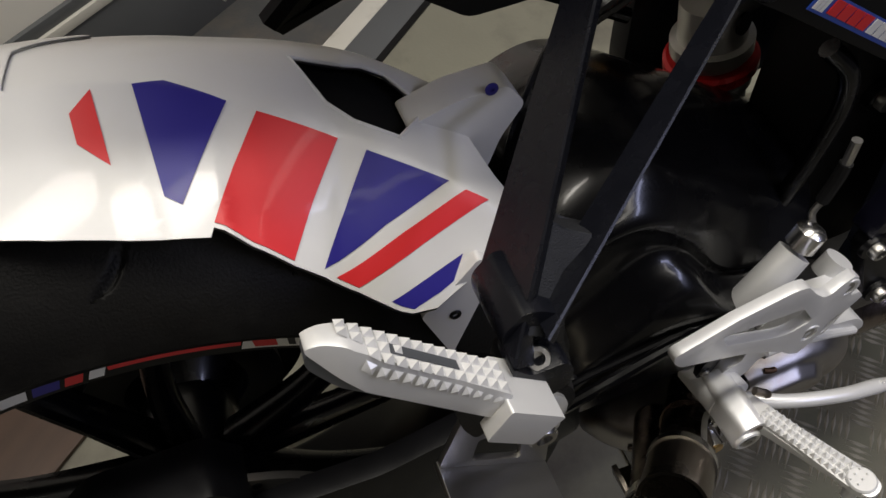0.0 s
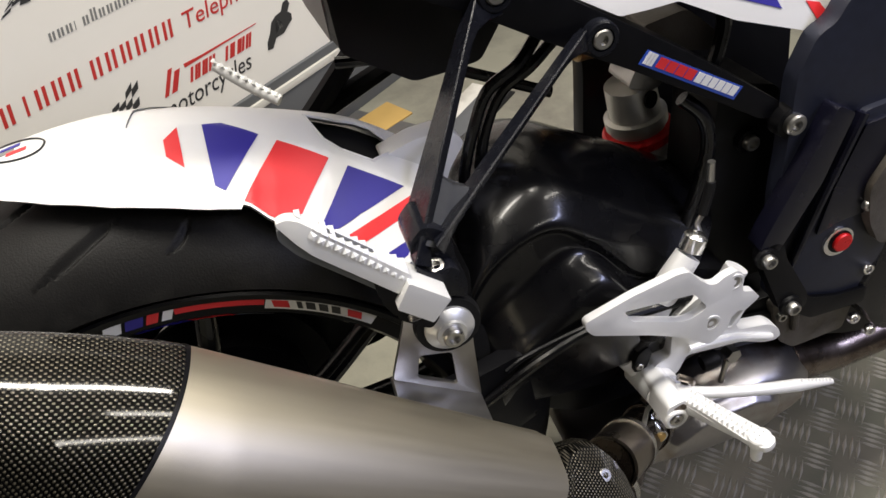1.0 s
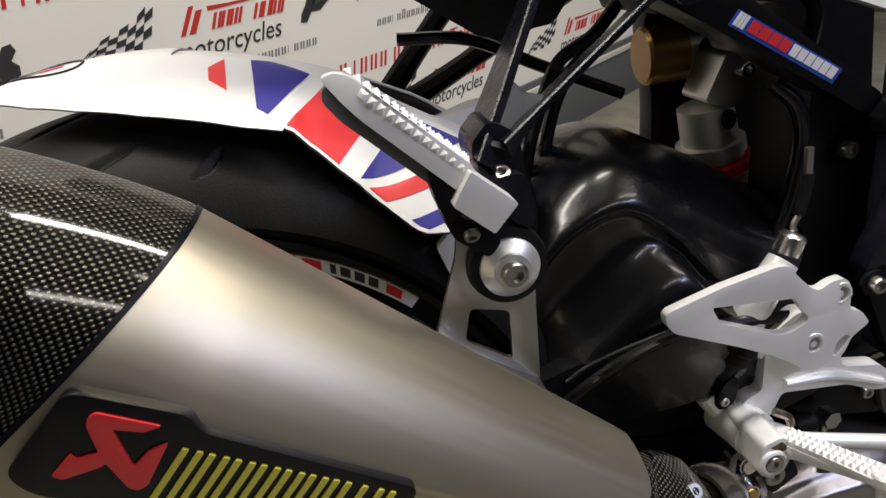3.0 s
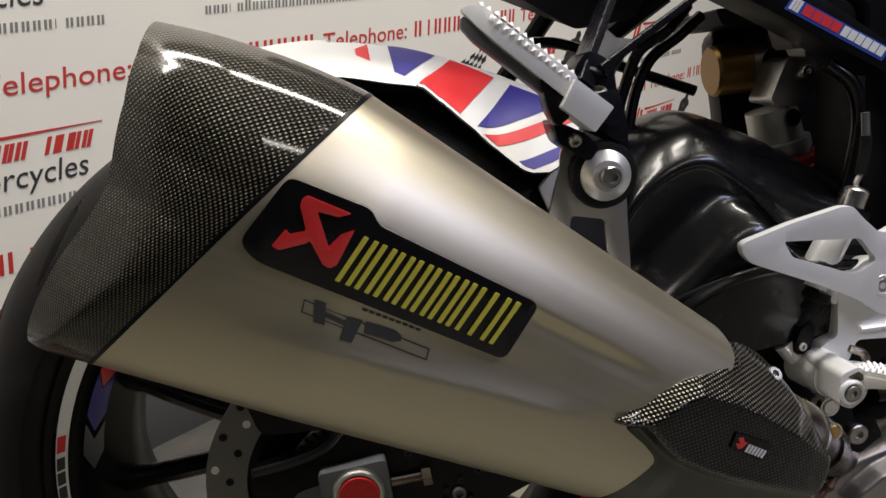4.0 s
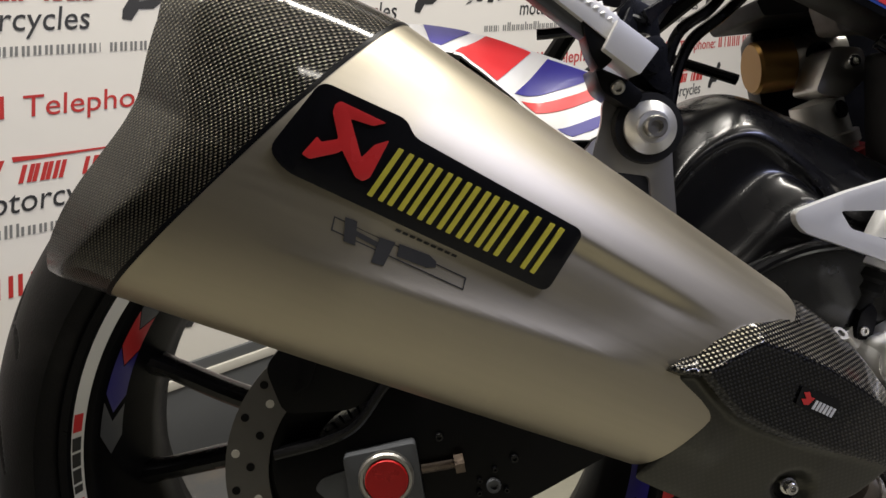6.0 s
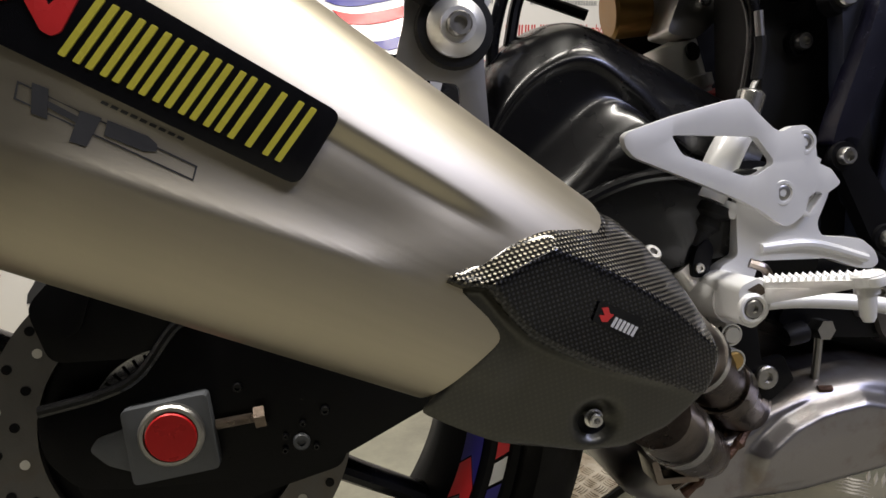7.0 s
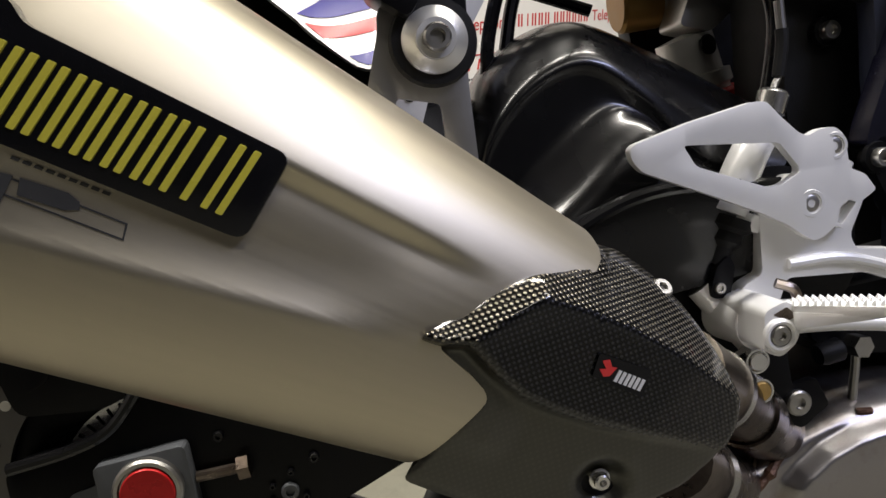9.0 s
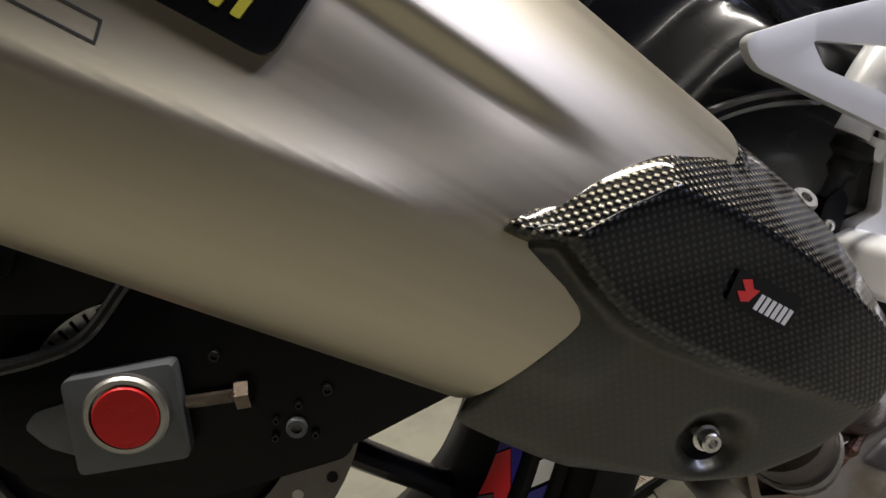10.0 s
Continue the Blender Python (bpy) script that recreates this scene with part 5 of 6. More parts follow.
part("frame_opening", slab(rounded([(0.492, 0.396), (0.512, 0.424), (0.513, 0.394), (0.501, 0.362)], 0.002), -0.0825, -0.0835, (), 0), BLACK_PLASTIC, frame_plate)
for at in ((0.4763, -0.097, 0.3986), (0.5016, -0.098, 0.3342)):
    part("bolt_collar", lathe([(0, 0), (0, 0.0105), (0.003, 0.0098), (0.003, 0)], at, RIGHT, 24, False), BLACK_METAL, frame_plate)
    screw(frame_plate, Vector(at) + Vector((0, -0.003, 0)), RIGHT, 0.0062, ZINC, "grey torx bolt", 0.006, 0.55)
part("pivot_ring", lathe([(0, 0), (0, 0.0150), (0.004, 0.0142), (0.004, 0)], (0.5515, -0.086, 0.3776), RIGHT, 40, False), BRIGHT, frame_plate, "bright pivot ring")
part("pivot_ring_gap", lathe([(0.0035, 0), (0.0035, 0.0112), (0.0048, 0.0108), (0.0050, 0)], (0.5525, -0.086, 0.3776), RIGHT, 40, False), BLACK_METAL, frame_plate)
part("pivot_cap", lathe([(0.003, 0), (0.003, 0.0088), (0.0070, 0.0088), (0.0080, 0.0078), (0.0082, 0)], (0.5535, -0.086, 0.3776), RIGHT, 40, False), RED_ANOD, frame_plate, "red anodised pivot cap")
engine = part("engine_case", slab(rounded([(0.40, 0.31), (0.58, 0.30), (0.70, 0.40), (0.80, 0.42), (0.80, 0.20), (0.62, 0.20), (0.52, 0.245), (0.42, 0.285)], 0.02), 0.10, -0.055, (), 0.010), BLACK_METAL, bike, "dark engine casing")
part("upper_engine_cover", slab(rounded([(0.568, 0.43), (0.572, 0.395), (0.585, 0.366), (0.66, 0.350), (0.76, 0.38), (0.76, 0.48), (0.60, 0.48)], 0.008), -0.06, -0.098, (), 0.006), ENGINE_GREY, engine, "grimy brown-grey engine cover")
part("lower_engine_block", slab(rounded([(0.510, 0.300), (0.57, 0.305), (0.60, 0.27), (0.59, 0.232), (0.535, 0.232), (0.518, 0.250)], 0.006), -0.04, -0.066, (), 0.005), ENGINE_GREY, engine, "grimy lower engine casting")
lobes = []
for k in range(48):
    a = math.tau * k / 48
    r = 0.074 + 0.004 * math.cos(6 * a)
    lobes.append((0.655 + r * math.cos(a), 0.305 + r * math.sin(a)))
part("clutch_cover", slab(lobes, -0.055, -0.088, (), 0.006), BLACK_GLOSS, engine, "black clutch cover with bright bolts")
for x, z in ((0.586, 0.331), (0.580, 0.271), (0.60, 0.245)):
    screw(engine, (x, -0.086, z), RIGHT, 0.0058, BRIGHT, "bright socket bolt", 0.006)
for x, z, y, m in ((0.597, 0.366, -0.098, BRIGHT), (0.518, 0.285, -0.066, ZINC), (0.572, 0.411, -0.092, ZINC), (0.505, 0.272, -0.060, ZINC)):
    screw(engine, (x, y, z), RIGHT, 0.0052, m, "", 0.005)
part("engine_sump", slab(rounded([(0.47, 0.300), (0.80, 0.300), (0.80, 0.150), (0.60, 0.150), (0.53, 0.165), (0.48, 0.230)], 0.01), 0.08, -0.005, (), 0.006), BLACK_METAL, engine, "dark underside of the engine")
part("engine_stud", tube([(0.533, -0.068, 0.285), (0.533, -0.068, 0.262)], 0.004, 10, 1, 1, False), ENGINE_GREY, engine)
part("engine_bracket", slab(rounded([(0.455, 0.300), (0.515, 0.285), (0.545, 0.262), (0.52, 0.246), (0.455, 0.262), (0.435, 0.280)], 0.006), -0.03, -0.060, (), 0.003), BLACK_METAL, engine)

# -- collector, link pipes, clamps
coll = rounded([(0.300, 0.200), (0.335, 0.212), (0.365, 0.219), (0.392, 0.232), (0.430, 0.2405), (0.472, 0.2400), (0.500, 0.2365), (0.5313, 0.2255), (0.5527, 0.2080), (0.5670, 0.1860), (0.5655, 0.1690), (0.5567, 0.1607), (0.516, 0.1447), (0.420, 0.1455), (0.333, 0.1567), (0.310, 0.1600), (0.292, 0.1750)], 0.012, 5)
DOME = [(0.3834, 0.1980), (0.3936, 0.2059), (0.4129, 0.2164), (0.4400, 0.2227), (0.4749, 0.2218), (0.4957, 0.2133), (0.5048, 0.2011), (0.5053, 0.1869), (0.500, 0.150), (0.42, 0.120), (0.36, 0.130)]
CM = Vector((0.430, 0.192))
rows = []
for k in range(41):
    r = max(0.002, k / 40)
    row = []
    for e in coll:
        p = CM + (Vector(e) - CM) * r
        y = -0.088 + 0.30 * max(0, p.y - 0.225) + 0.040 * max(0, (r - 0.62) / 0.38) ** 2.8
        d = min(1, max(0, inside(p, DOME) / 0.011 + 0.3)) * min(1, max(0, (p.y - 0.145) / 0.055))
        y -= 0.0115 * d * d * (3 - 2 * d)
        row.append(Vector((p.x, y, p.y)))
    rows.append(row)
rows.append([Vector((q.x, 0.02, q.z)) for q in rows[-1]])
rows.append([Vector((q.x, 0.08, q.z)) for q in rows[-1]])
bm, _ = grid_mesh(rows, True)
bmesh.ops.recalc_face_normals(bm, faces=bm.faces[:])
coll_bm = bm.copy()
collector = part("exhaust_collector", bm, COLLECTOR, bike, "brushed steel exhaust collector box with heat stains", 60)
skin = BVHTree.FromBMesh(coll_bm)
coll_bm.free()


def on_collector(x, z, up):
    hit = skin.ray_cast(Vector((x, -1, z)), Vector((0, 1, 0)))[0]
    return Vector((x, (hit.y if hit else -0.08) - up, z))


SEAM = smooth_line([(0.4000, 0, 0.2300), (0.3864, 0, 0.2178), (0.3708, 0, 0.2048), (0.3472, 0, 0.1927), (0.3275, 0, 0.1793)], 5)
part("weld_seam", tube([on_collector(p.x, p.z, 0.001) for p in SEAM], [0.0035 + 0.0009 * math.sin(2.3 * k) for k in range(len(SEAM))], 8, 3), WELD, collector, "rusty weld seam")
part("seam_flange", tube([on_collector(p.x - 0.006, p.z + 0.006, 0.002) for p in SEAM], 0.0026, 8, 3), PIPE_DARK, collector)
part("hook_weld", tube([on_collector(0.4455, 0.2295, 0.0005), on_collector(0.4500, 0.2290, 0.0015), on_collector(0.4550, 0.2280, 0.0005)], 0.0026, 8, 5), WELD, collector, "brown weld bead")
part("front_pipe", tube([(0.540, -0.045, 0.190), (0.584, -0.040, 0.174), (0.6255, -0.038, 0.1690), (0.78, -0.03, 0.165)], 0.0245, 24, 8), PIPE_DARK, collector, "heat-browned front pipe")
pipe = part("link_pipe", tube([(0.395, -0.065, 0.222), (0.372, -0.090, 0.243), (0.348, -0.118, 0.272), (0.322, -0.145, 0.300), (0.290, -0.175, 0.330)], [0.0215, 0.0205, 0.0200, 0.0200, 0.0200], 28, 10), PIPE_DARK, bike, "heat-tinted link pipe")
AX = Vector((-0.60, -0.62, 0.62)).normalized()
PC = Vector((0.330, -0.1365, 0.2915))
part("pipe_sleeve", lathe([(0.014, 0.0202), (0.014, 0.0222), (0.07, 0.0226), (0.07, 0.0202)], PC, AX, 40), STEEL_TAN, pipe, "straw-tinted slip joint sleeve")
part("pipe_joint", lathe([(-0.010, 0.0205), (-0.010, 0.0222), (0.012, 0.0222), (0.012, 0.0205)], (0.356, -0.109, 0.2625), AX, 36), PIPE_DARK, pipe)
part("lower_pipe", tube([(0.350, -0.08, 0.204), (0.320, -0.125, 0.234), (0.297, -0.158, 0.263), (0.275, -0.185, 0.290)], 0.0195, 24, 8), PIPE_DARK, bike, "heat-tinted lower link pipe")
part("pipe_band", lathe([(-0.006, 0.0196), (-0.006, 0.0215), (0.006, 0.0215), (0.006, 0.0196)], (0.297, -0.158, 0.263), (-0.55, -0.6, 0.6), 32), BRIGHT, bike)
clamp = part("clamp_band", lathe([(-0.0035, 0.0222), (-0.0035, 0.0236), (0.0035, 0.0236), (0.0035, 0.0222)], PC + AX * 0.021, AX, 48), BRIGHT, bike, "bright band clamp with two barrel screws")
for at, m in (((0.3567, -0.126, 0.3045), BRIGHT), ((0.3490, -0.139, 0.2923), BRASS)):
    part("clamp_loop", lathe([(-0.006, 0.0062), (-0.006, 0.0074), (0.006, 0.0074), (0.006, 0.0062)], at, RIGHT, 24), BRIGHT, clamp)
    part("clamp_barrel", lathe([(-0.007, 0), (-0.007, 0.0058), (0.0064, 0.0058), (0.0072, 0.0050), (0.0072, 0)], at, RIGHT, 20, False), m, clamp)
    for up in (1, -1):
        part("clamp_tail", tube([Vector(at) + Vector((0.001, 0, 0.0068 * up)), Vector(at) + Vector((-0.010, -0.004, 0.0075 * up)), PC + AX * 0.021 + Vector((0.004, -0.017, 0.010 + 0.008 * up))], 0.0008, 6, 4, 3.0), BRIGHT, clamp)
bkt = part("pipe_bracket", slab(rounded([(0.376, 0.306), (0.394, 0.304), (0.394, 0.268), (0.411, 0.269), (0.417, 0.249), (0.396, 0.238), (0.381, 0.249), (0.367, 0.292)], 0.003), -0.094, -0.100, (), 0.001), BLACK_METAL, bike, "black stay plate on the link pipe")
screw(bkt, (0.3950, -0.1, 0.2567), RIGHT, 0.0085, ZINC, "bright torx bolt", 0.004, 0.45)
part("stay_edge", tube([(0.352, -0.105, 0.300), (0.372, -0.104, 0.262), (0.381, -0.103, 0.246)], 0.0022, 6, 4), STEEL_TAN, bkt)
part("drain_tab", slab(rounded([(0.2900, 0.2326), (0.2918, 0.2160), (0.3204, 0.2112), (0.3209, 0.2154), (0.2962, 0.2198), (0.2945, 0.2330)], 0.0008), -0.108, -0.130, (), 0.0006), STEEL_TAN, bike, "bent steel drain bracket")
part("stay_rod", tube([(0.4600, -0.073, 0.270), (0.4581, -0.073, 0.2592), (0.4532, -0.073, 0.240), (0.4500, -0.073, 0.2270)], 0.0030, 10, 5), STEEL, bike)
part("stay_bush", lathe([(0, 0), (0, 0.007), (0.004, 0.0082), (0.016, 0.0082), (0.018, 0.006), (0.022, 0)], (0.430, -0.075, 0.272), (1, 0, 0.02), 20, False), BLACK_PLASTIC, bike, "black rubber bush")
part("stay_nut", lathe([(-0.006, 0), (-0.006, 0.008), (0.006, 0.008), (0.006, 0)], (0.4602, -0.075, 0.2708), (0.1, -1, 0), 6, False), ZINC, bike)

# -- subframe rail, seat unit, tail fairing
RAIL_A, RAIL_B = Vector((0.140, -0.062, 0.755)), Vector((0.492, -0.045, 0.512))
rail_out = rounded([(0.200, 0.718), (0.2898, 0.6586), (0.3275, 0.6301), (0.381, 0.5924), (0.459, 0.5345), (0.484, 0.5148), (0.4950, 0.5120), (0.5010, 0.5230), (0.4317, 0.5845), (0.3718, 0.6330), (0.3179, 0.6750), (0.210, 0.748)], 0.005)
rail = part("subframe_rail", slab(rail_out, -0.030, -0.0720, (), 0.004), BLACK_METAL, bike, "black subframe rail with small blue sticker")
RU = Vector((0.465 - 0.395, 0, 0.545 - 0.597)).normalized()
RN = Vector((-RU.z, 0, RU.x))
if RN.z < 0:
    RN = -RN


def on_rail(a, b, u0, u1, y, mat, name, parent, slant=0.0, label=""):
    o = Vector((0.3893, 0, 0.5930))
    q = [o + RU * (a + slant * u0) + RN * u0, o + RU * (b + slant * u0) + RN * u0, o + RU * (b + slant * u1) + RN * u1, o + RU * (a + slant * u1) + RN * u1]
    return part(name, slab([(v.x, v.z) for v in q], y, y - 0.0004, (), 0), mat, parent, label)


sticker = on_rail(0.0, 0.0895, 0.0, 0.0110, -0.0721, material("sticker_blue", (0.02, 0.07, 0.42), 0.35, coat=0.3, var=0.05, bump=0), "sticker", rail, 0.12, "blue sticker with red and white bars")
for k in range(6):
    on_rail(0.002 + 0.0028 * (k % 3), 0.0044 + 0.0028 * (k % 3), 0.0015 + 0.0045 * (k % 2), 0.0060 + 0.0045 * (k % 2), -0.0726, WHITE_VINYL, "sticker_check", rail, 0.12)
for k in range(4):
    on_rail(0.013 + k * 0.0085, 0.0205 + k * 0.0085, 0.0022, 0.0098, -0.0726, RED_VINYL, "sticker_bar", rail, 0.12)
for k in range(6):
    on_rail(0.048 + k * 0.0066, 0.0537 + k * 0.0066, 0.0022, 0.0098, -0.0726, WHITE_VINYL, "sticker_bar", rail, 0.12)
for at, r in (((0.5049, -0.0697, 0.5079), 0.0085), ((0.4892, -0.0400, 0.4829), 0.0065)):
    part("rail_boss", lathe([(0, 0), (0, r * 1.6), (0.012, r * 1.5), (0.012, 0)], at, RIGHT, 24, False), BLACK_METAL, rail)
    screw(rail, Vector(at) + Vector((0, -0.012, 0)), RIGHT, r, ZINC, "bright socket bolt", 0.006, 0.5)
under_out = rounded([(0.2080, 0.720), (0.2034, 0.6474), (0.2458, 0.6122), (0.2700, 0.6110), (0.2950, 0.6110), (0.320, 0.640), (0.300, 0.700)], 0.005)
bm = slab(under_out, 0.067, -0.024, (), 0.004)
for v in bm.verts:  # the rear wall runs back to the far side
    v.co.x -= 0.13 * (v.co.y + 0.024) * max(0.0, min(1.0, (0.26 - v.co.x) / 0.05))
    v.co.z += 0.30 * (v.co.y + 0.024) * max(0.0, min(1.0, (0.665 - v.co.z) / 0.03))
part("undertray", bm, BLACK_PLASTIC, bike, "black plastic undertray box")
# the black undertray's rear wall gets a grey sheet that paints lamplight on it
bm = bmesh.new()
back = [(0.2065, -0.021, 0.714), (0.2018, -0.002, 0.6500), (0.1945, 0.045, 0.6640), (0.1915, 0.066, 0.6800), (0.1930, 0.066, 0.708)]
outer = [bm.verts.new(Vector(q) + Vector((-0.0015, 0, 0))) for q in back]
inner = [bm.verts.new(Vector(q) + Vector((0.0015, 0, 0))) for q in back]
bm.faces.new(outer)
bm.faces.new(inner[::-1])
for k in range(5):
    bm.faces.new((outer[k], inner[k], inner[(k + 1) % 5], outer[(k + 1) % 5]))
bmesh.ops.recalc_face_normals(bm, faces=bm.faces[:])
part("undertray_back", bm, GREY_PLASTIC, bike, "lit rear wall of the undertray, lamplight painted as grey")
part("tail_underside", slab(rounded([(0.0780, 0.7700), (0.1222, 0.7458), (0.1920, 0.7101), (0.2150, 0.700), (0.300, 0.668), (0.315, 0.690), (0.2514, 0.7139), (0.1652, 0.7598), (0.105, 0.800)], 0.004), 0.045, -0.052, (), 0.005), BLACK_PLASTIC, bike, "dark plastic tail underside")
seat_side = rounded([(0.130, 0.7770), (0.1510, 0.7665), (0.200, 0.741), (0.2500, 0.7170), (0.2910, 0.7040), (0.2960, 0.7090), (0.270, 0.727), (0.200, 0.772), (0.140, 0.802)], 0.003)
tailpiece = part("tail_side_panel", slab(seat_side, -0.030, -0.0600, (), 0.004), WHITE, bike, "white tail side panel with red and black bars")
for k in range(4):
    x = 0.168 + k * 0.0225
    z = 0.767 - 0.47 * (x - 0.168)
    part("panel_bar", slab(rounded([(x, z), (x + 0.014, z - 0.006), (x + 0.021, z + 0.004), (x + 0.007, z + 0.010)], 0.001), -0.0602, -0.0606, (), 0), INK_BLACK if k < 3 else RED_VINYL, tailpiece)
part("pillion_seat", slab(rounded([(0.235, 0.746), (0.2474, 0.7366), (0.285, 0.7125), (0.3165, 0.6858), (0.3215, 0.6900), (0.3245, 0.713), (0.320, 0.760), (0.220, 0.800)], 0.004), 0.06, -0.0585, (), 0.008), SEAT_BLACK, bike, "black vinyl pillion seat")
part("rider_seat", slab(rounded([(0.3225, 0.6880), (0.3420, 0.6870), (0.3700, 0.6875), (0.400, 0.692), (0.460, 0.720), (0.420, 0.760), (0.332, 0.765), (0.3265, 0.715)], 0.004), 0.06, -0.0570, (), 0.006), SEAT_WHITE, bike, "white vinyl rider seat with red band")
part("seat_band", slab(rounded([(0.3715, 0.6895), (0.3840, 0.6910), (0.392, 0.745), (0.378, 0.745)], 0.002), 0.05, -0.0578, (), 0.003), RED_VINYL, bike)
part("seat_gap", slab(rounded([(0.338, 0.684), (0.3660, 0.6835), (0.3900, 0.6820), (0.400, 0.690), (0.370, 0.690), (0.345, 0.688)], 0.002), 0.04, -0.0560, (), 0.002), BLACK_PLASTIC, bike)
part("fairing_lip", slab(rounded([(0.3170, 0.6770), (0.3195, 0.6830), (0.3400, 0.6850), (0.3640, 0.6835), (0.3700, 0.6760), (0.3480, 0.6700)], 0.002), -0.030, -0.0595, (), 0.002), GREY_PLASTIC, bike, "pale grey plastic lip")
tail_out = rounded([(0.3166, 0.6762), (0.3802, 0.6289), (0.4015, 0.6257), (0.4251, 0.6231), (0.4659, 0.5968), (0.5432, 0.5599), (0.5584, 0.5801), (0.5775, 0.5880), (0.5960, 0.5898), (0.640, 0.610), (0.660, 0.680), (0.550, 0.730), (0.400, 0.715), (0.3832, 0.6952), (0.3798, 0.6843), (0.3473, 0.6785)], 0.0025)


def fairing_lift(x, z):
    """The panel leans inwards towards its top."""
    return 0.3 * (z + 0.54 * x - 0.858)


tf = part("side_fairing", slab(tail_out, -0.048, -0.0630, (), 0.003, fairing_lift), WHITE, bike, "white side fairing with red stripe and blue and red blocks")


def on_fairing(q, mat, name):
    return part(name, slab(q, -0.0632, -0.0636, (), 0, fairing_lift), mat, tf)


on_fairing([(0.3799, 0.6851), (0.4669, 0.6433), (0.5618, 0.6010), (0.5743, 0.5960), (0.5721, 0.5930), (0.4668, 0.6386), (0.3803, 0.6810)], RED_VINYL, "red_stripe")
for q, m in (([(0.3621, 0.6778), (0.41, 0.6519), (0.4071, 0.6433), (0.3509, 0.6741)], BLUE_VINYL), ([(0.419, 0.6468), (0.443, 0.6333), (0.4403, 0.6248), (0.4162, 0.639)], RED_VINYL), ([(0.4515, 0.6291), (0.4993, 0.6037), (0.5052, 0.5909), (0.4489, 0.621)], BLUE_VINYL), ([(0.5261, 0.5891), (0.5375, 0.5843), (0.546, 0.5712), (0.534, 0.5739)], RED_VINYL)):
    on_fairing(q, m, "colour_block")
part("fairing_shoulder", slab(rounded([(0.40, 0.672), (0.45, 0.700), (0.55, 0.69), (0.68, 0.68), (0.62, 0.76), (0.48, 0.76)], 0.01), 0.06, -0.020, (), 0.008), WHITE, bike)
part("frame_spar", slab(rounded([(0.506, 0.545), (0.5202, 0.5725), (0.5344, 0.5771), (0.5430, 0.5914), (0.5613, 0.5990), (0.5791, 0.6008), (0.66, 0.6050), (0.76, 0.61), (0.76, 0.56), (0.66, 0.50), (0.59, 0.44), (0.540, 0.415), (0.503, 0.352), (0.494, 0.36), (0.496, 0.446), (0.500, 0.475)], 0.008), -0.066, -0.082, (), 0.006), FRAME_PAINT, bike, "dark frame spar")

# -- shock absorber
shock_axis = Vector((-0.10, 0.0, 1)).normalized()
SH = Vector((0.452, 0.062, 0.434))
shock = part("shock_absorber", lathe([(-0.05, 0), (-0.05, 0.027), (0.000, 0.027), (0.002, 0.030), (0.010, 0.0305), (0.012, 0.026), (0.028, 0.026), (0.030, 0.029), (0.040, 0.029), (0.041, 0.024), (0.072, 0.023), (0.076, 0)], SH, shock_axis, 44, False), SHOCK_STEEL, bike, "steel shock absorber with red collar")
part("shock_collar", lathe([(0.013, 0.0255), (0.013, 0.031), (0.0155, 0.0335), (0.0225, 0.0335), (0.025, 0.031), (0.025, 0.0255)], SH, shock_axis, 44), RED_ANOD, shock, "red anodised spring collar")
part("shock_hole", lathe([(0, 0), (0, 0.008), (0.002, 0.008), (0.002, 0)], SH + Vector((0.0, -0.0235, 0.062)), (0.4, -1, 0.1), 20, False), BLACK_METAL, shock)
RES, RES_AXIS = Vector((0.459, 0.100, 0.546)), (0.98, -0.05, -0.06)
res = part("reservoir", lathe([(-0.014, 0), (-0.014, 0.0245), (-0.002, 0.0248), (0.000, 0.0228), (0.003, 0.0228), (0.005, 0.0248), (0.034, 0.0248), (0.034, 0)], RES, RES_AXIS, 40, False), STEEL, bike, "shock reservoir with gold cap")
part("reservoir_cap", lathe([(-0.049, 0), (-0.049, 0.0226), (-0.046, 0.0250), (-0.0145, 0.0250), (-0.0145, 0)], RES, RES_AXIS, 40, False), GOLD, res, "gold anodised cap")
part("adjuster_ring", lathe([(0, 0), (0, 0.0120), (0.004, 0.0120), (0.004, 0.0088), (0.002, 0.008), (0.002, 0)], RES + Vector((0.003, -0.0245, 0.002)), (0, -1, 0), 24, False), BLACK_METAL, res)
# added plate, no known part: it hides the gold reservoir from above
part("reservoir_blocker", slab(rounded([(0.395, 0.606), (0.50, 0.590), (0.50, 0.580), (0.40, 0.590)], 0.004), 0.15, 0.045, (), 0.003), BLACK_PLASTIC, bike, "black plate added to hide the reservoir from above")
part("shock_lug", slab(rounded([(0.430, 0.515), (0.452, 0.552), (0.478, 0.545), (0.480, 0.520), (0.455, 0.505)], 0.006), 0.075, 0.035, (), 0.003), STEEL, bike)
part("shock_bracket", slab(rounded([(0.425, 0.588), (0.462, 0.590), (0.474, 0.578), (0.492, 0.558), (0.488, 0.548), (0.462, 0.556), (0.430, 0.560)], 0.005), 0.02, -0.010, (), 0.003), ENGINE_GREY, bike, "grey cast shock bracket")
screw(bike, (0.466, 0.035, 0.535), RIGHT, 0.006, BRIGHT, "", 0.006)
part("wiring", tube([(0.46, -0.01, 0.61), (0.485, -0.02, 0.585), (0.482, -0.02, 0.555), (0.470, -0.02, 0.53)], 0.006, 10, 6), BLACK_GLOSS, bike)
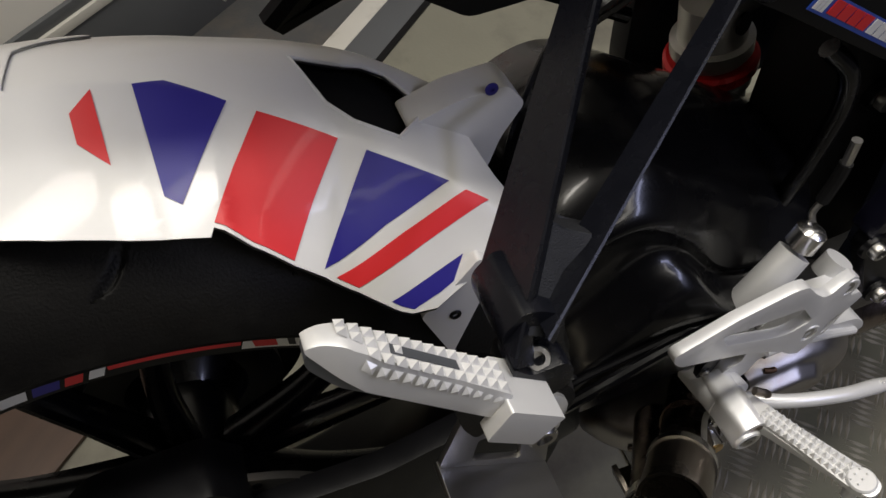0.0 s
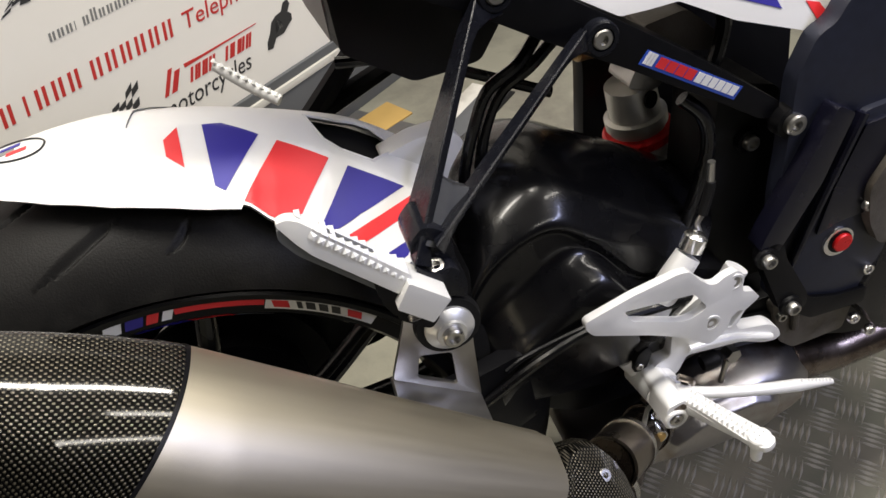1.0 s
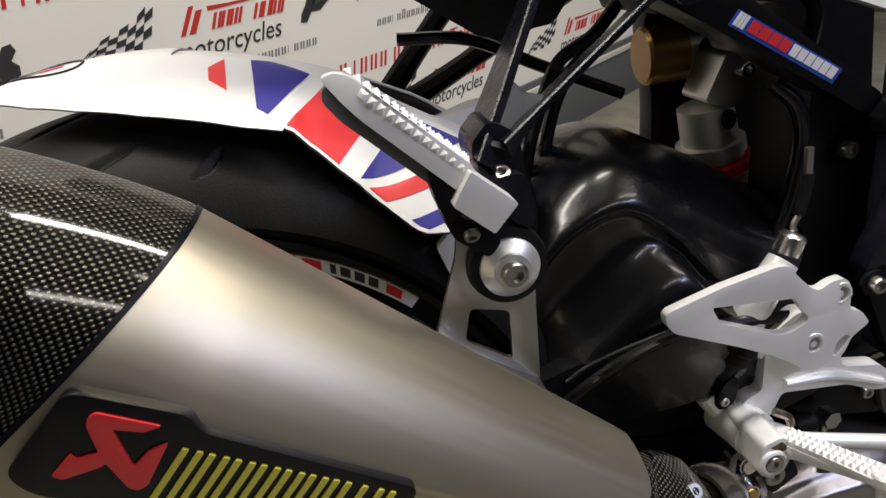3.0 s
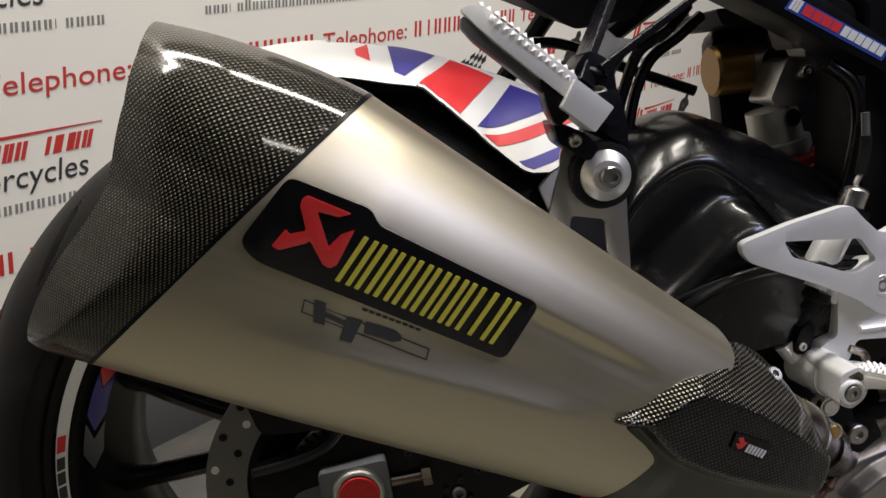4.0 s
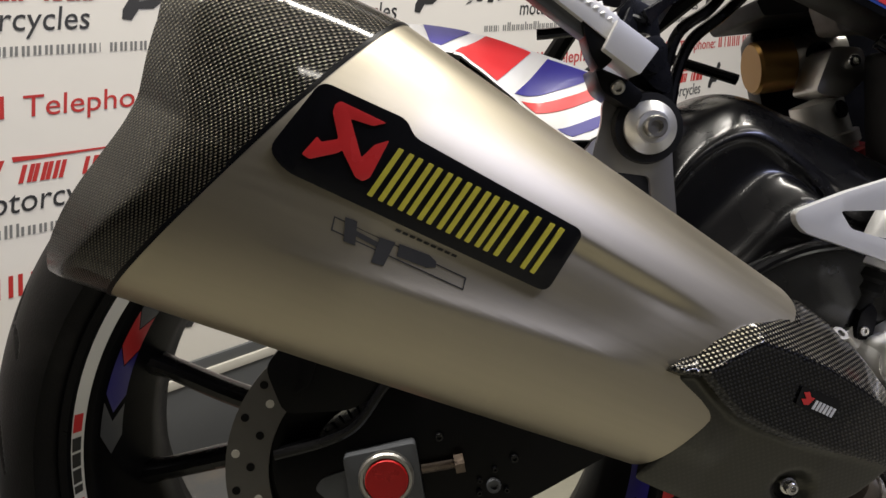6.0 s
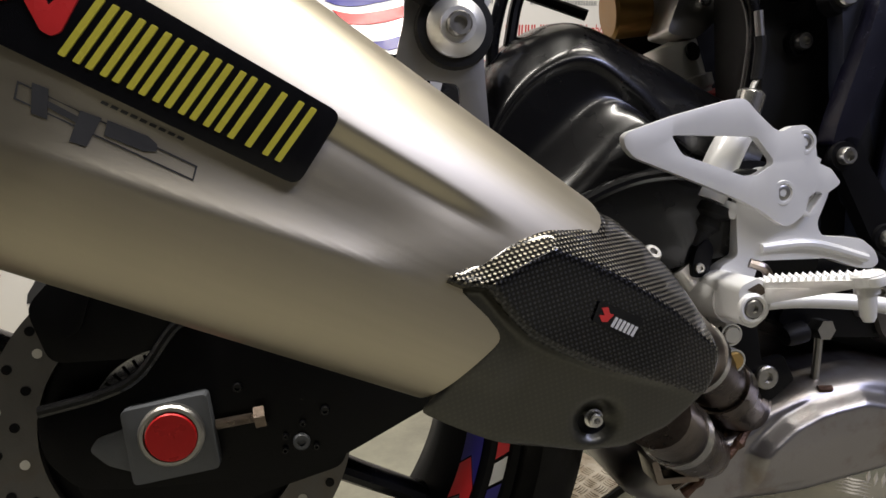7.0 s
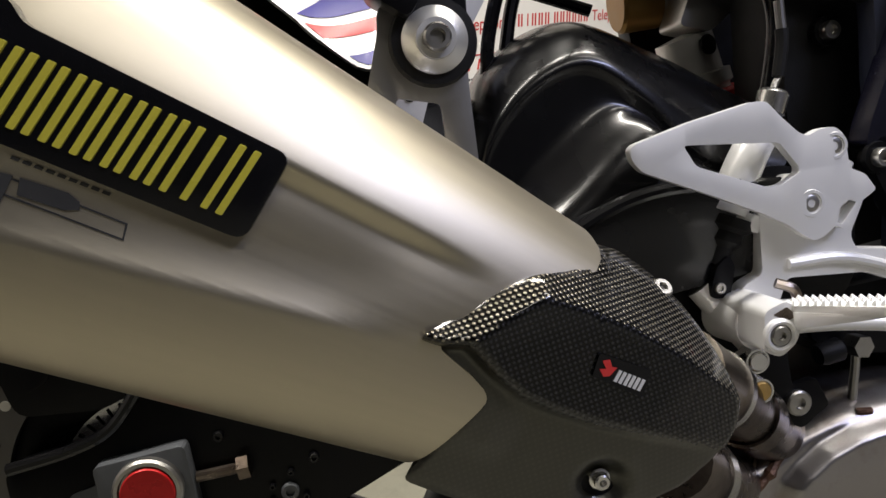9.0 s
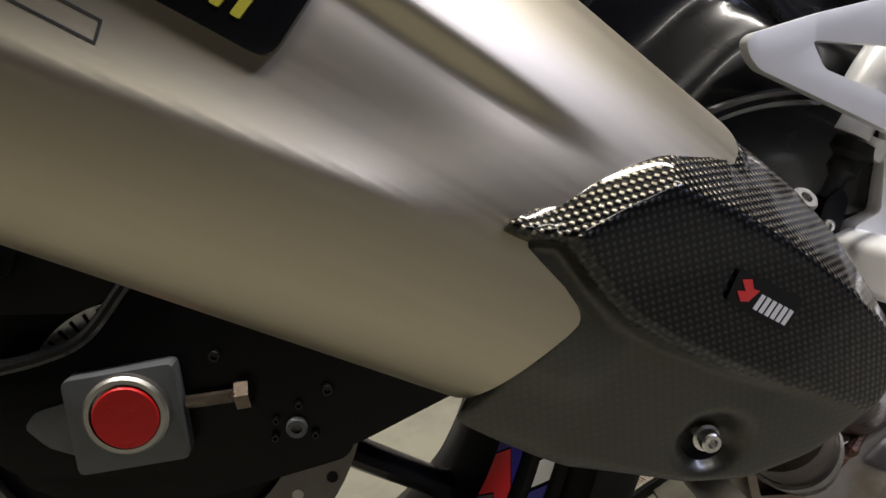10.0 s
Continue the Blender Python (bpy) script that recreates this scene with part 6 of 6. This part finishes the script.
for pts in ([(0.345, -0.01, 0.612), (0.322, -0.02, 0.597), (0.296, -0.02, 0.585), (0.280, -0.02, 0.560), (0.266, -0.02, 0.529), (0.260, -0.02, 0.505)], [(0.355, -0.01, 0.602), (0.332, -0.015, 0.590), (0.308, -0.012, 0.577), (0.291, -0.012, 0.553), (0.278, -0.015, 0.522)], [(0.20, 0.05, 0.615), (0.25, 0.04, 0.605), (0.30, 0.04, 0.575), (0.36, 0.03, 0.54)]):
    part("cable", tube(pts, 0.0048, 10, 8), BLACK_GLOSS, bike)
# black block added in place of the deep shade behind the heel guard
part("heel_guard_shade", slab(rounded([(0.468, 0.54), (0.52, 0.52), (0.53, 0.33), (0.455, 0.33), (0.455, 0.44)], 0.01), 0.02, -0.045, (), 0.004), BLACK_PLASTIC, bike, "black block standing in for the shade behind the heel guard")

part("left_frame", slab(rounded([(0.418, 0.40), (0.430, 0.50), (0.428, 0.585), (0.66, 0.62), (0.66, 0.36), (0.44, 0.34)], 0.02), 0.155, 0.130, (), 0.006), BLACK_METAL, bike, "black left frame spar")
part("linkage_block", slab(rounded([(0.27, 0.31), (0.40, 0.30), (0.43, 0.25), (0.40, 0.225), (0.31, 0.235), (0.275, 0.262)], 0.012), 0.08, -0.045, (), 0.006), BLACK_METAL, bike, "black suspension linkage")
# -- far side: left pillion footrest and its bracket
lp = part("left_footrest", tube([(0.094, 0.210, 0.590), (0.118, 0.196, 0.567), (0.142, 0.180, 0.548)], [0.0048, 0.0062, 0.0058], 12, 4, 0.8), SILVER, bike, "silver far-side pillion footrest")
for k in range(9):
    at = Vector((0.096, 0.207, 0.5945)).lerp(Vector((0.141, 0.180, 0.5535)), k / 8)
    part("stud", stud(at, (0.5, 0, 0.8), 0.0025, 0.004), SILVER, lp)
part("left_bracket", tube([(0.300, 0.066, 0.680), (0.235, 0.110, 0.610), (0.165, 0.160, 0.530)], [0.010, 0.009, 0.012], 8, 4, 0.7), BLACK_METAL, bike, "black far-side pillion bracket")
part("left_bracket", tube([(0.362, 0.070, 0.630), (0.26, 0.120, 0.575), (0.165, 0.160, 0.530)], [0.010, 0.009, 0.012], 8, 4, 0.7), BLACK_METAL, bike)


# ---------------------------------------------------------------- the room
YAW = 37.24
WALL_D = 0.677
ROOM = pose(0, 0, 0, 0, 0, YAW) @ pose(0, WALL_D, 0)


def structure(name, bm, mat, label, m=None):
    ob = part(name, bm, mat, None, label, kind="structure")
    if m is not None:
        ob.matrix_world = m
    return ob


structure("floor", box(-4, -4, -0.05, 4, 4, 0.0), CONCRETE, "worn stained grey concrete floor")
wall = structure("wall_north", box(-4, 0.0, 0.0, 4, 0.12, 2.7), WALL, "cream wall board printed with dealer lettering", ROOM)
# the south, east and west walls are unseen, added dark to shape reflections
structure("wall_south", box(-4, -4.2, 0.0, 4, -4.08, 2.7), DARK_SURROUND, "unseen wall, near black to keep reflections dark", ROOM)
structure("wall_east", box(3.4, -4.08, 0.0, 3.52, 0.0, 2.7), DARK_SURROUND, "unseen wall, near black to keep reflections dark", ROOM)
structure("wall_west", box(-3.52, -4.08, 0.0, -3.4, 0.0, 2.7), DARK_SURROUND, "unseen wall, near black to keep reflections dark", ROOM)
structure("ceiling", box(-4, -4.3, 2.7, 4, 0.2, 2.8), CEILING_MAT, "plain white ceiling", ROOM)
structure("skirting", box(-4, -0.012, 0.0, 4, -0.001, 0.150, 0.002), TRIM_GREY, "dark grey skirting board", ROOM)
structure("trim", box(-4, -0.016, 0.150, 4, -0.001, 0.166, 0.002), TRIM_WHITE, "white painted trim strip", ROOM)
structure("trim_upper", box(-4, -0.010, 0.166, 4, -0.001, 0.184, 0.001), TRIM_GREY, "grey painted line above the skirting", ROOM)


# printed lettering: plain words as letters, names and numbers as bars; a = 0.2 is the slant
def print_flat(name, outlines, mat, depth=0.0006):
    """Flat shapes on the wall, given in the wall's (x, z)."""
    bms = [slab(q, -0.0005, -0.0005 - depth, (), 0) for q in outlines]
    ob = part(name, join(*bms) if len(bms) > 1 else bms[0], mat, wall)
    return ob


def lettering(text, x, z, size, mat, slant=0.2, width=None):
    cu = bpy.data.curves.new("lettering", "FONT")
    cu.body, cu.size, cu.shear, cu.extrude, cu.resolution_u = text, size, slant, 0.0003, 3
    tmp = bpy.data.objects.new("lettering", cu)
    scene.collection.objects.link(tmp)
    bpy.context.view_layer.update()
    me = bpy.data.meshes.new_from_object(tmp.evaluated_get(bpy.context.evaluated_depsgraph_get()))
    bpy.data.objects.remove(tmp)
    bpy.data.curves.remove(cu)
    xs = [v.co.x for v in me.vertices]
    k = width / (max(xs) - min(xs)) if width else 1.0
    me.transform(Matrix.Diagonal((k, 1, 1, 1)))
    me.transform(pose(x, -0.0008, z, 90, 0, 0))
    me.materials.clear()
    me.materials.append(mat)
    ob = new("lettering", me)
    ob.parent = wall
    return ob


def bar(x, z, w, h, slant=0.2):
    return [(x, z), (x + w, z), (x + w + slant * h, z + h), (x + slant * h, z + h)]


for row in range(-1, 4):
    for n in range(-3, 3):
        x0, z0 = 0.506 + 0.5702 * n, 0.388 + 0.2431 * row
        if row >= 0:
            lettering("Telephone:", x0 - 0.006, z0 - 0.030, 0.042, INK_RED, 0.2, 0.207)
            for k in range(11):
                xk = x0 + 0.226 + k * 0.0286 + (0.012 if k > 4 else 0.0)
                if k == 1:
                    print_flat("number_bar", [bar(xk + 0.009, z0 - 0.030, 0.0045, 0.030)], INK_RED)
                else:
                    print_flat("number_bar", [bar(xk, z0 - 0.030, 0.0058, 0.030), bar(xk + 0.0122, z0 - 0.030, 0.0058, 0.030)], INK_RED)
            for k in range(28):
                w = 0.0105 if k not in (3, 23) else 0.0035
                h = 0.0125 + 0.0055 * (k in (5, 9, 11, 12))
                xk = x0 - 0.224 + k * 0.0147
                print_flat("web_bar", [bar(xk, z0 + 0.052, w * 0.33, h)] + ([bar(xk + w * 0.60, z0 + 0.052, w * 0.33, h if k % 3 else 0.0125)] if w > 0.004 else []), INK_GREY)
        if z0 - 0.2 < 0.0 and row < 0:
            continue
        lettering("motorcycles", x0 - 0.108, z0 - 0.158, 0.0460, INK_BLACK, 0.3, 0.216)
        # name block: red slanted bars under a long rule
        zb = z0 - 0.119
        print_flat("name_rule", [[(x0 - 0.030, zb + 0.0300), (x0 + 0.145, zb + 0.0335), (x0 + 0.145, zb + 0.0348), (x0 + 0.010, zb + 0.0352), (x0 - 0.030, zb + 0.0372)]], INK_RED)
        print_flat("name_bar", [bar(x0 - 0.088, zb, 0.009, 0.042, 0.6), bar(x0 - 0.072, zb, 0.012, 0.034, 0.6)], INK_RED)
        for k, w in enumerate((0.016, 0.016, 0.006, 0.014, 0.0, 0.017, 0.018, 0.013, 0.013)):
            if w:
                xk = x0 - 0.030 + k * 0.0172 - (0.008 if k > 2 else 0) + (0.006 if k > 4 else 0)
                print_flat("name_bar", [bar(xk, zb, 0.0060, 0.0245, 0.45)] + ([bar(xk + w - 0.0055, zb, 0.0058, 0.0245, 0.45)] if w > 0.01 else []), INK_RED)
        # waving chequered flag
        sq = []
        for i in range(8):
            for j in range(5):
                if (i + j) % 2 == 0:
                    fx = lambda a, b: x0 - 0.272 + a * 0.0165 + b * 0.0045
                    fz = lambda a, b: z0 - 0.134 + a * 0.0016 + 0.004 * math.sin(a * 0.9) + b * (0.0035 + 0.0012 * a)
                    sq.append([(fx(i, j), fz(i, j)), (fx(i + 1, j), fz(i + 1, j)), (fx(i + 1, j + 1), fz(i + 1, j + 1)), (fx(i, j + 1), fz(i, j + 1))])
        print_flat("chequered_flag", sq, INK_BLACK)
        # dark emblem as a plain shape
        ex, ez = x0 + 0.155, z0 - 0.146
        print_flat("emblem", [[(ex, ez), (ex + 0.014, ez - 0.002), (ex + 0.028, ez + 0.014), (ex + 0.050, ez + 0.014), (ex + 0.066, ez + 0.024), (ex + 0.078, ez + 0.030), (ex + 0.080, ez + 0.042), (ex + 0.072, ez + 0.050), (ex + 0.082, ez + 0.062), (ex + 0.078, ez + 0.072), (ex + 0.066, ez + 0.070), (ex + 0.056, ez + 0.056), (ex + 0.040, ez + 0.054), (ex + 0.026, ez + 0.046), (ex + 0.016, ez + 0.028), (ex + 0.004, ez + 0.014)]], INK_BLACK)
        print_flat("emblem_patch", [[(ex + 0.030, ez + 0.024), (ex + 0.052, ez + 0.028), (ex + 0.048, ez + 0.044), (ex + 0.036, ez + 0.042)]], INK_GREY)

# tread plate with raised bars in alternating fives
structure("tread_floor", box(0.40, -1.6, 0.0, 2.2, 0.40, 0.004), TREAD, "worn aluminium tread plate sheet")
verts, faces = [], []
PITCH = 0.042
for i in range(44):
    for j in range(60):
        cx, cy = 0.27 + i * PITCH, -0.95 + j * PITCH
        if cx > 1.5 or cx < 0.42 or cy > 0.085 + 0.28 * (cx - 0.45):
            continue
        ca, sa = (0.7071, 0.7071) if (i + j) % 2 else (0.7071, -0.7071)
        for k in range(5):
            off = (k - 2) * 0.0080
            b = len(verts)
            for u, w, z in ((-0.0190, 0, 0.004), (0, -0.0026, 0.004), (0.0190, 0, 0.004), (0, 0.0026, 0.004), (-0.010, 0, 0.0056), (0.010, 0, 0.0056)):
                verts.append((cx + u * ca - (w + off) * sa, cy + u * sa + (w + off) * ca, z))
            faces += [(b, b + 1, b + 4), (b + 1, b + 5, b + 4), (b + 1, b + 2, b + 5), (b + 2, b + 3, b + 5), (b + 3, b + 4, b + 5), (b + 3, b, b + 4)]
me = bpy.data.meshes.new("tread_bars")
me.from_pydata(verts, [], faces)
me.materials.append(TREAD_WORN)
bars = tagged(new("tread_bars", me), "raised five-bar tread pattern", "tread plate", kind="stuff")


# floor strips behind the wheel, a tread-plate pad, an ochre board
STRIP = pose(0, 0, 0, 0, 0, 41.9)
for y0, y1, m, h, lab in ((0.358, 0.398, TRIM_WHITE, 0.003, "white painted floor strip"), (0.297, 0.358, TRIM_GREY, 0.0026, "grey rubber floor strip"), (0.285, 0.297, BLACK_PLASTIC, 0.0035, "black edging strip")):
    ob = part("floor_strip", box(0.03, y0, 0.0, 1.1, y1, h, 0.0006), m, None, lab)
    ob.matrix_world = STRIP
    tagged(ob, lab + " lying on the concrete", "floor strip", "floor strips")
pad = thing("floor_pad", "worn tread-plate pad with dark edge on the floor", "floor pad", (0.346, 0.163, 0.0))
pad_out = [(0, 0), (0.10, 0.060), (0.02, 0.245), (-0.085, 0.185)]
FLAT = Matrix(((1, 0, 0, 0), (0, 0, 1, 0), (0, 1, 0, 0), (0, 0, 0, 1)))
part("pad_base", slab(pad_out, 0.0, 0.014, (), 0.001, None, FLAT), BLACK_PLASTIC, pad)
part("pad_top", slab([(0.0, 0.003), (0.097, 0.061), (0.02, 0.241), (-0.081, 0.184)], 0.0142, 0.017, (), 0.0006, None, FLAT), TREAD_PALE, pad)
U, V = Vector((0.10, 0.060)).normalized(), Vector((-0.085, 0.185)).normalized()
for i in range(6):
    for j in range(11):
        c = U * (0.012 + i * 0.0185) + V * (0.012 + j * 0.0185)
        if c.dot(U) > 0.108 or c.dot(V) > 0.195:
            continue
        d, e = (U, V) if (i + j) % 2 else (V, U)
        for k in range(4):
            o = c + e * (k - 1.5) * 0.0038
            q = [o - d * 0.007, o - e * 0.0012, o + d * 0.007, o + e * 0.0012]
            part("pad_bar", slab([tuple(v) for v in q], 0.017, 0.0184, (), 0, None, FLAT), TREAD_PALE, pad)
ob = part("ochre_board", box(-0.06, -0.035, 0.0, 0.07, 0.05, 0.004, 0.001), CARDBOARD, None)
ob.matrix_world = pose(0.31, 0.965, 0, 0, 0, 30)
tagged(ob, "ochre stained board scrap lying on the floor", "board")

structure("floor_sheet", box(-1.4, 0.3985, 0.0, 0.9, 0.66, 0.0022, 0.0005), DARK_MAT, "dark grey worn floor sheet beside the strips", STRIP)
ob = part("brown_board", box(-0.62, 0.270, 0.0023, 0.02, 0.640, 0.008, 0.001), WOODLIKE, None)
ob.matrix_world = STRIP
tagged(ob, "brown board lying on the floor sheet", "board")
